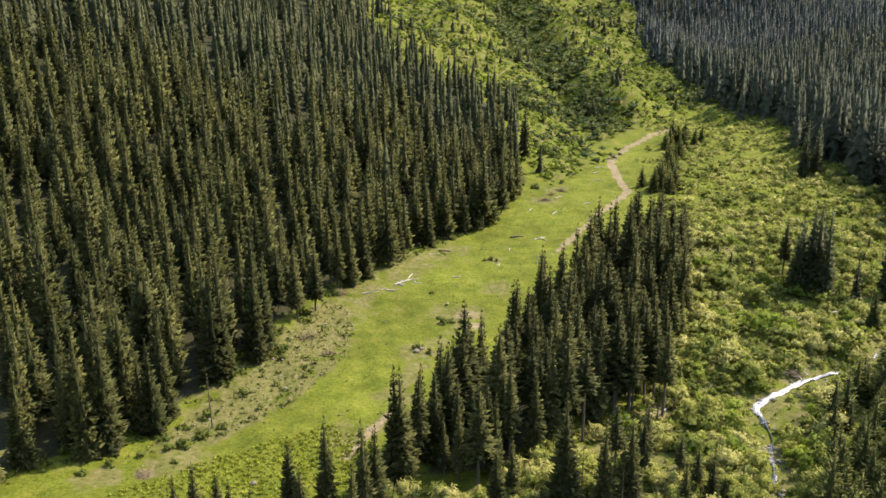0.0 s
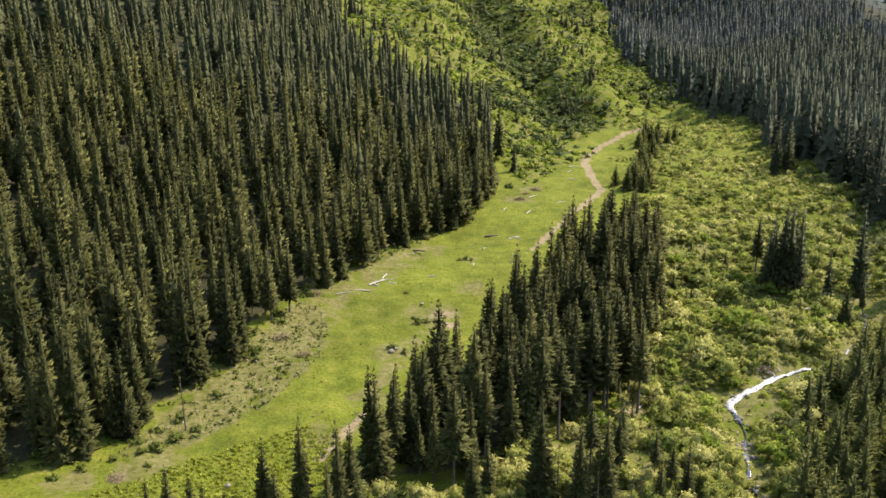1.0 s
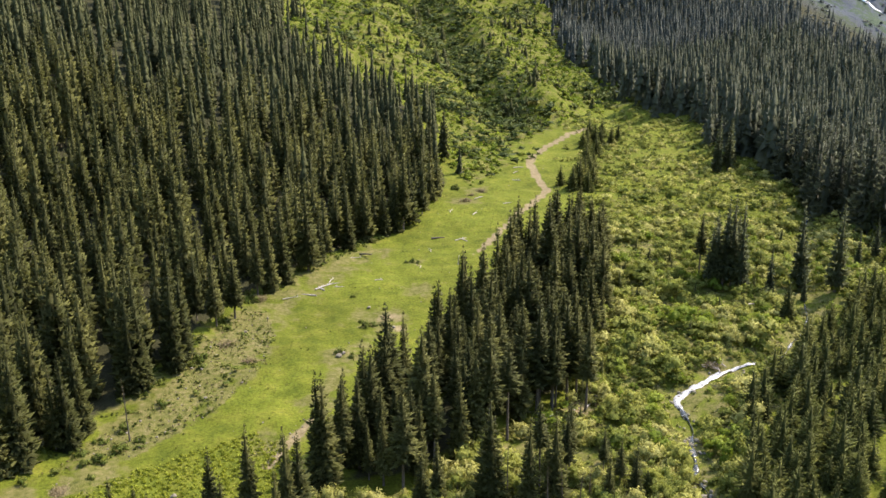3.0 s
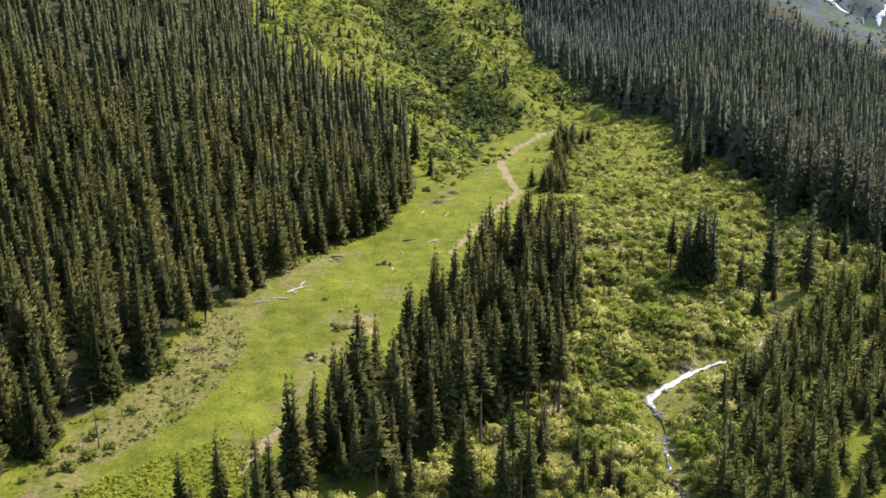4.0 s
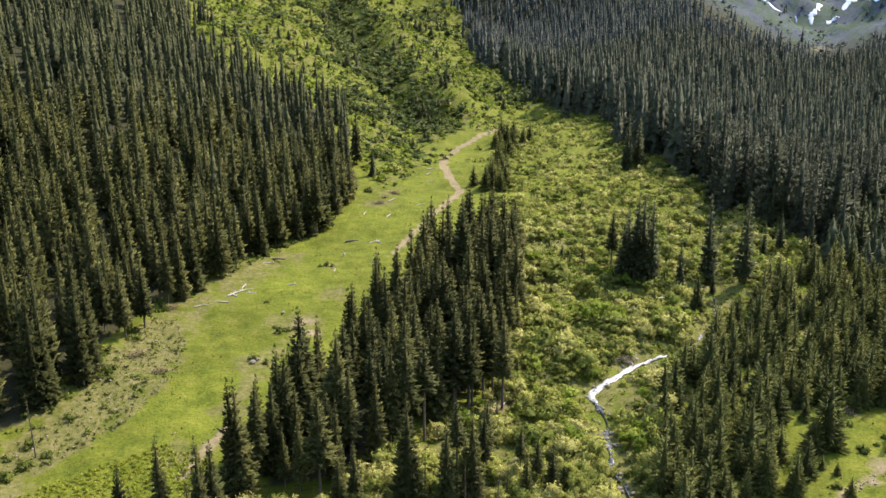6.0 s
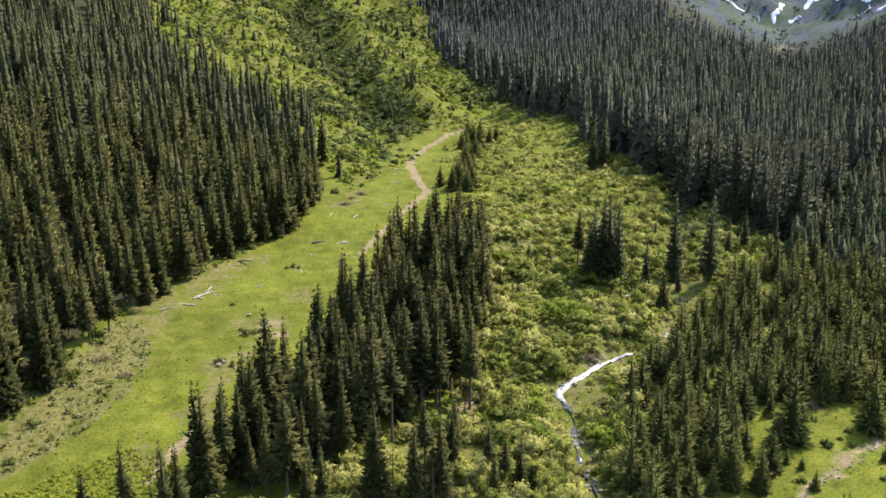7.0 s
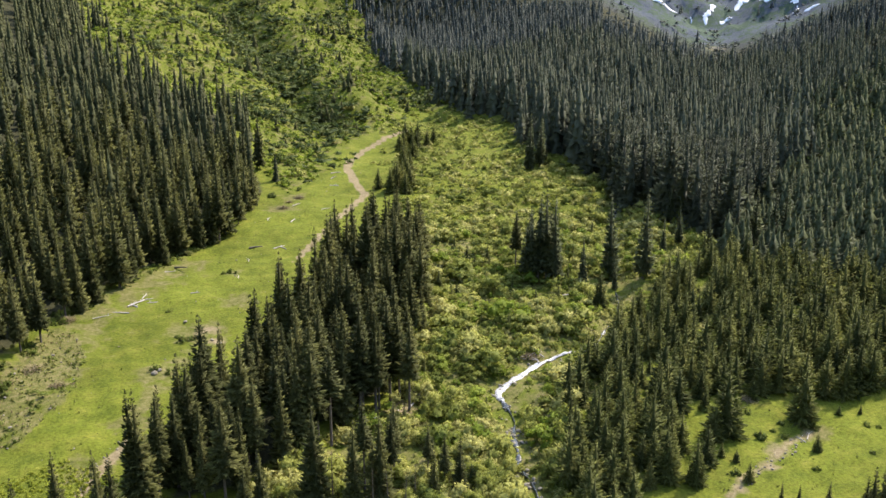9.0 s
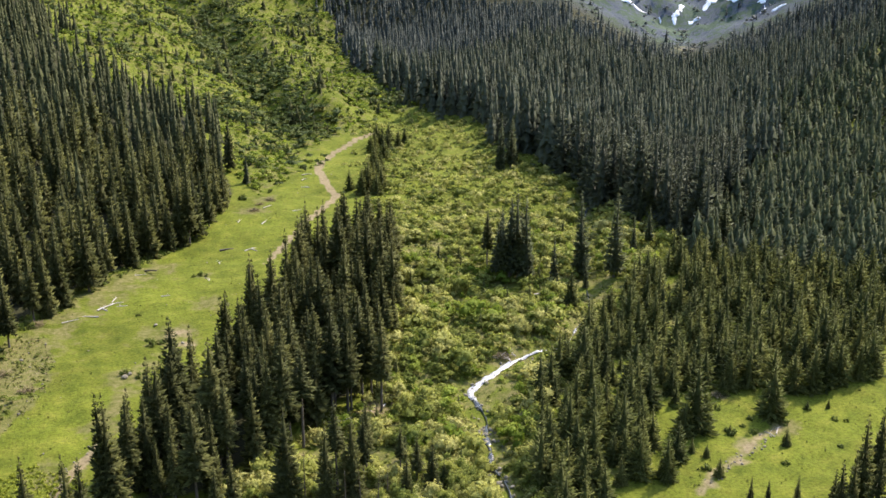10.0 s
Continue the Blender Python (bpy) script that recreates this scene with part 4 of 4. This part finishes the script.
for x, y, ln, turn, r in ((-11, 266, 7, 42, 0.22), (-11.5, 264.5, 4.5, 118, 0.2), (-14.5, 260, 5, 160, 0.16), (-9, 271, 4, 70, 0.14), (-8, 268.5, 5, 10, 0.13), (-19, 258, 6, 20, 0.13), (-7, 266, 3.5, 175, 0.12), (-3, 291, 5.5, 5, 0.14), (4, 270, 3, 0, 0.14), (30, 307, 5.5, 30, 0.2), (31, 306, 3.5, 120, 0.16), (37, 330, 6, 60, 0.16), (40, 348, 5, 40, 0.15), (49, 341, 4, 20, 0.14), (29, 332, 4, 75, 0.13), (16, 280, 2.5, 80, 0.12), (20, 297, 2.5, 85, 0.12), (60, 390, 5, 10, 0.18), (58, 384, 4, 50, 0.16), (57, 375, 4, 160, 0.15), (47, 195, 9, 52, 0.17), (50.5, 198.5, 6, 20, 0.15), (37, 189, 4, 45, 0.2), (43, 193, 5, 70, 0.14), (79, 213, 6, 40, 0.18), (80.5, 214, 5, 60, 0.16), (78, 212, 5, 120, 0.16), (77, 211.5, 6, 150, 0.15), (81, 213, 4, 100, 0.14), (76, 212.5, 4, 20, 0.14), (79.5, 211, 5, 80, 0.14), (88, 198, 4, 4, 0.16), (100, 246, 4, 10, 0.2), (118, 161, 3.5, 50, 0.12), (116, 160, 2.5, 100, 0.1), (35, 152, 5, 100, 0.12), (29, 151, 4, 20, 0.12)):
    log(x, y, ln * 0.8, turn, r)
log(23, 309, 4.2, 8, 0.3, 0, "dark weathered log on the green meadow", BARK, 1)
log(0.5, 293, 5.5, -52, 0.26, 12, "dark leaning log at the forest's edge", BARK, 1)
log(27, 282, 3.0, 0, 0.16, 84, "pale broken dead trunk standing on the meadow", WOOD, 1, "snag")


def dead_tree(x, y, h):
    """A bare standing spruce with short broken branches."""
    thing = new("dead_tree")
    part("trunk", trunk_mesh("trunk", h, 0.09 + 0.006 * h, 6), thing, "grey bare trunk")
    twigs = []
    for _ in range(46):
        z, a = rng.uniform(0.25, 0.97) * h, rng.uniform(0, 6.283)
        ln = (1.1 - z / h) * rng.uniform(0.5, 1.5) + 0.15
        d, up = np.array((math.cos(a), math.sin(a), -0.15)) * ln, np.array((0, 0, 0.05))
        o = np.array((0, 0, z))
        twigs += [(o - up, o + up, o + d), (o + np.array((-d[1], d[0], 0)) * 0.03, o - np.array((-d[1], d[0], 0)) * 0.03, o + d)]
    tagged(part("branches", soup("branches", np.array(twigs), BRUSH), thing), "short broken grey-brown branches", kind="stuff")
    thing.matrix_basis = pose(x, y, planted(x, y, 0.1), rng.normal() * 2, rng.normal() * 2, rng.uniform(0, 360))
    tagged(thing, "dead bare spruce with broken branches below the grove", "tree", "dead spruces")


for x, y, h in ((30, 152, 11), (33, 154, 9), (35, 151, 10), (24, 158, 12), (38, 156, 7), (-46, 186, 14), (-60, 190, 15), (47, 197, 8)):
    dead_tree(x, y, h)


def brush_pile(x, y, r, h):
    p = rng.normal(size=(260, 3)) * np.array((r * 0.5, r * 0.5, 0.0))
    p[:, 2] = rng.random(260) * h * np.exp(-(p[:, 0] ** 2 + p[:, 1] ** 2) / (r * r))
    d = rng.normal(size=(260, 3)) * np.array((0.6, 0.6, 0.25))
    s = np.cross(d, (0.1, 0.2, 1.0))
    s *= 0.05 / np.linalg.norm(s, axis=1)[:, None]
    ob = new("deadwood", soup("deadwood", np.stack([p - d - s, p - d + s, p + d], 1), BRUSH))
    ob.matrix_basis = pose(x, y, planted(x, y, 0.02))
    tagged(ob, "brown heap of dry branches on the rough grass", "deadwood", kind="stuff")


for x, y, r, h in ((-32, 229, 2.6, 1.2), (-26, 218, 1.8, 0.8), (-37, 222, 1.6, 0.7), (-27, 257, 2.0, 0.8), (35, 345, 2.0, 0.9), (42, 360, 2.2, 0.8), (38, 352, 1.6, 0.7), (78, 212, 2.0, 1.0), (-55, 168, 1.8, 0.5), (114, 177, 1.6, 0.9), (30, 150, 2.6, 0.9), (48, 194, 2.2, 0.6)):
    brush_pile(x, y, r, h)

# ---- small growth ----
tufts = [bush_kind(rng, 0.55, 0.5, 1, 18, 0.14) for _ in range(5)]
tx, ty = scatter(MEADOW, 1.7, 0.6, rng)
ok = waves(tx, ty, 24, 5.1) + 0.5 * waves(tx, ty, 7, 2.2) + 0.6 * rng.normal(size=len(tx)) > 0.2
stuff("grass_tufts", tufts, tx[ok], ty[ok], 0.2 + 0.8 * rng.random(ok.sum()) ** 2, TUFT, "dark green tufts and low herbs dotting the meadow", "grass", rng, sink=0.03)
tx, ty = scatter(DEBRIS, 1.1, 0.75, rng)
stuff("grass_tufts", tufts, tx, ty, 0.3 + 1.3 * rng.random(len(tx)) ** 2.5, WEEDS, "rough tussocks between stones at the forest's foot", "grass", rng, sink=0.03)
tx, ty = scatter(DEBRIS, 1.5, 0.6, rng)
stuff("dry_growth", tufts, tx, ty, rng.uniform(0.3, 1.0, len(tx)), BRUSH, "dry brown plants between stones on the slope", "undergrowth", rng, sink=0.03)
tx, ty = scatter(LOWER_MEADOW, 2.4, 0.35, rng)
stuff("grass_tufts", tufts, tx, ty, rng.uniform(0.3, 1.0, len(tx)), TUFT, "dark green tufts on the lower meadow", "grass", rng, sink=0.03)

bx, by = scatter(LEFT_WOOD, 2.3, 0.7, rng)
ok = (away(bx, by, np.array(LEFT_WOOD[1:9], float)) < 6) & (by < 322)
low = [bush_kind(rng, 1.2, 1.5, 4, 22, 0.22) for _ in range(5)]
stuff("edge_bushes", low, bx[ok], by[ok], rng.uniform(0.4, 1.3, ok.sum()), BUSH_LEAVES, "green bushes and saplings along the forest's foot", "shrubs", rng, sink=0.1)
bx, by = scatter(DEBRIS, 2.5, 0.65, rng)
stuff("low_bushes", low, bx, by, 0.15 + 0.75 * rng.random(len(bx)) ** 2, BUSH_LEAVES, "low green bushes among stones on the rough slope", "shrubs", rng, sink=0.1, wide=1.3)
edge_bush = [shrub_kind("bush", *leafy(rng, 1.5, 1.9, 11, 44, 0.17), BUSH_LEAVES, 1.9) for _ in range(3)]
for x, y, s in ((41, 413, 2.6), (44, 409, 1.4), (-50, 178, 1.1), (-52, 176, 0.9), (-47, 182, 1.2), (-44, 186, 0.9), (-48, 190, 1.1), (-42, 199, 0.9), (-37, 220, 1.3), (-39, 218, 1.0), (-36, 216, 0.8), (-57, 174, 0.8), (-62, 171, 0.9), (-66, 167, 0.8), (-54, 181, 1.0), (-33, 238, 0.8), (-28, 256, 0.8), (33, 362, 1.3), (40, 378, 1.2), (44, 372, 0.9), (46, 390, 1.0), (-50, 172, 0.6), (0, 237, 1.1), (2, 238, 0.8), (-1, 241, 0.7), (-6, 221, 1.0), (-3, 219, 0.8), (14, 285, 0.9), (15.5, 284, 0.6), (12, 284, 0.6), (-3, 259, 0.6), (108, 162, 1.0), (112, 149, 0.6), (115, 166, 0.6), (112, 164, 0.5), (131, 161, 0.6), (133, 160, 0.5), (126, 152, 0.5), (128, 166, 0.6), (113, 161, 0.7), (103, 175, 1.2), (115, 177, 1.0), (121, 163, 0.8), (111, 172, 0.7), (96, 150, 0.8)):
    plant(edge_bush, [x], [y], [s], rng, "small leafy green bush in the grass", "bush", "bushes of the meadow edge")
drop(edge_bush)


# ---- snow on the far slope ----
def snow_patch(x, y, long, wide, turn):
    """Old snow lying in a hollow, with an uneven rim."""
    bm = bmesh.new()
    c, s = math.cos(radians(turn)), math.sin(radians(turn))
    rings, seed = [], rng.uniform(0, 9)
    for q in np.linspace(0.08, 1, 7):
        ring = []
        for i in range(28):
            a = 6.283 * i / 28
            k = q * (0.9 + 0.42 * math.sin(2 * a + seed) + 0.26 * math.sin(3 * a + 2 * seed) + 0.2 * math.sin(7 * a + seed))
            u, v = long * k * math.cos(a), wide * k * math.sin(a)
            px, py = x + u * c - v * s, y + u * s + v * c
            ring.append(bm.verts.new((px, py, planted(px, py) + 0.9 - 1.1 * q ** 4)))
        rings.append(ring)
    for a, b in zip(rings[:-1], rings[1:]):
        for i in range(28):
            bm.faces.new((a[i], a[(i + 1) % 28], b[(i + 1) % 28], b[i])).smooth = True
    bm.faces.new(rings[0])
    me = bpy.data.meshes.new("snow_patch")
    bm.to_mesh(me)
    bm.free()
    me.materials.append(SNOW)
    tagged(new("snow_patch", me), "white patch of old snow on the rocky slope", "snow", "snow patches")


for x, y, a, b, turn in ((354, 724, 7, 2.6, -25), (386, 717, 4, 3.5, 40), (396, 727, 5, 2.4, 65), (398, 711, 4, 2.6, -30), (375, 718, 1.6, 2.2, 0), (417, 722, 6, 5, 70), (424, 698, 6, 3.5, -60), (436, 679, 5, 6, 50), (432, 655, 4, 2, -50), (429, 668, 2, 1.2, 0)):
    snow_patch(x, y, a, b, turn)
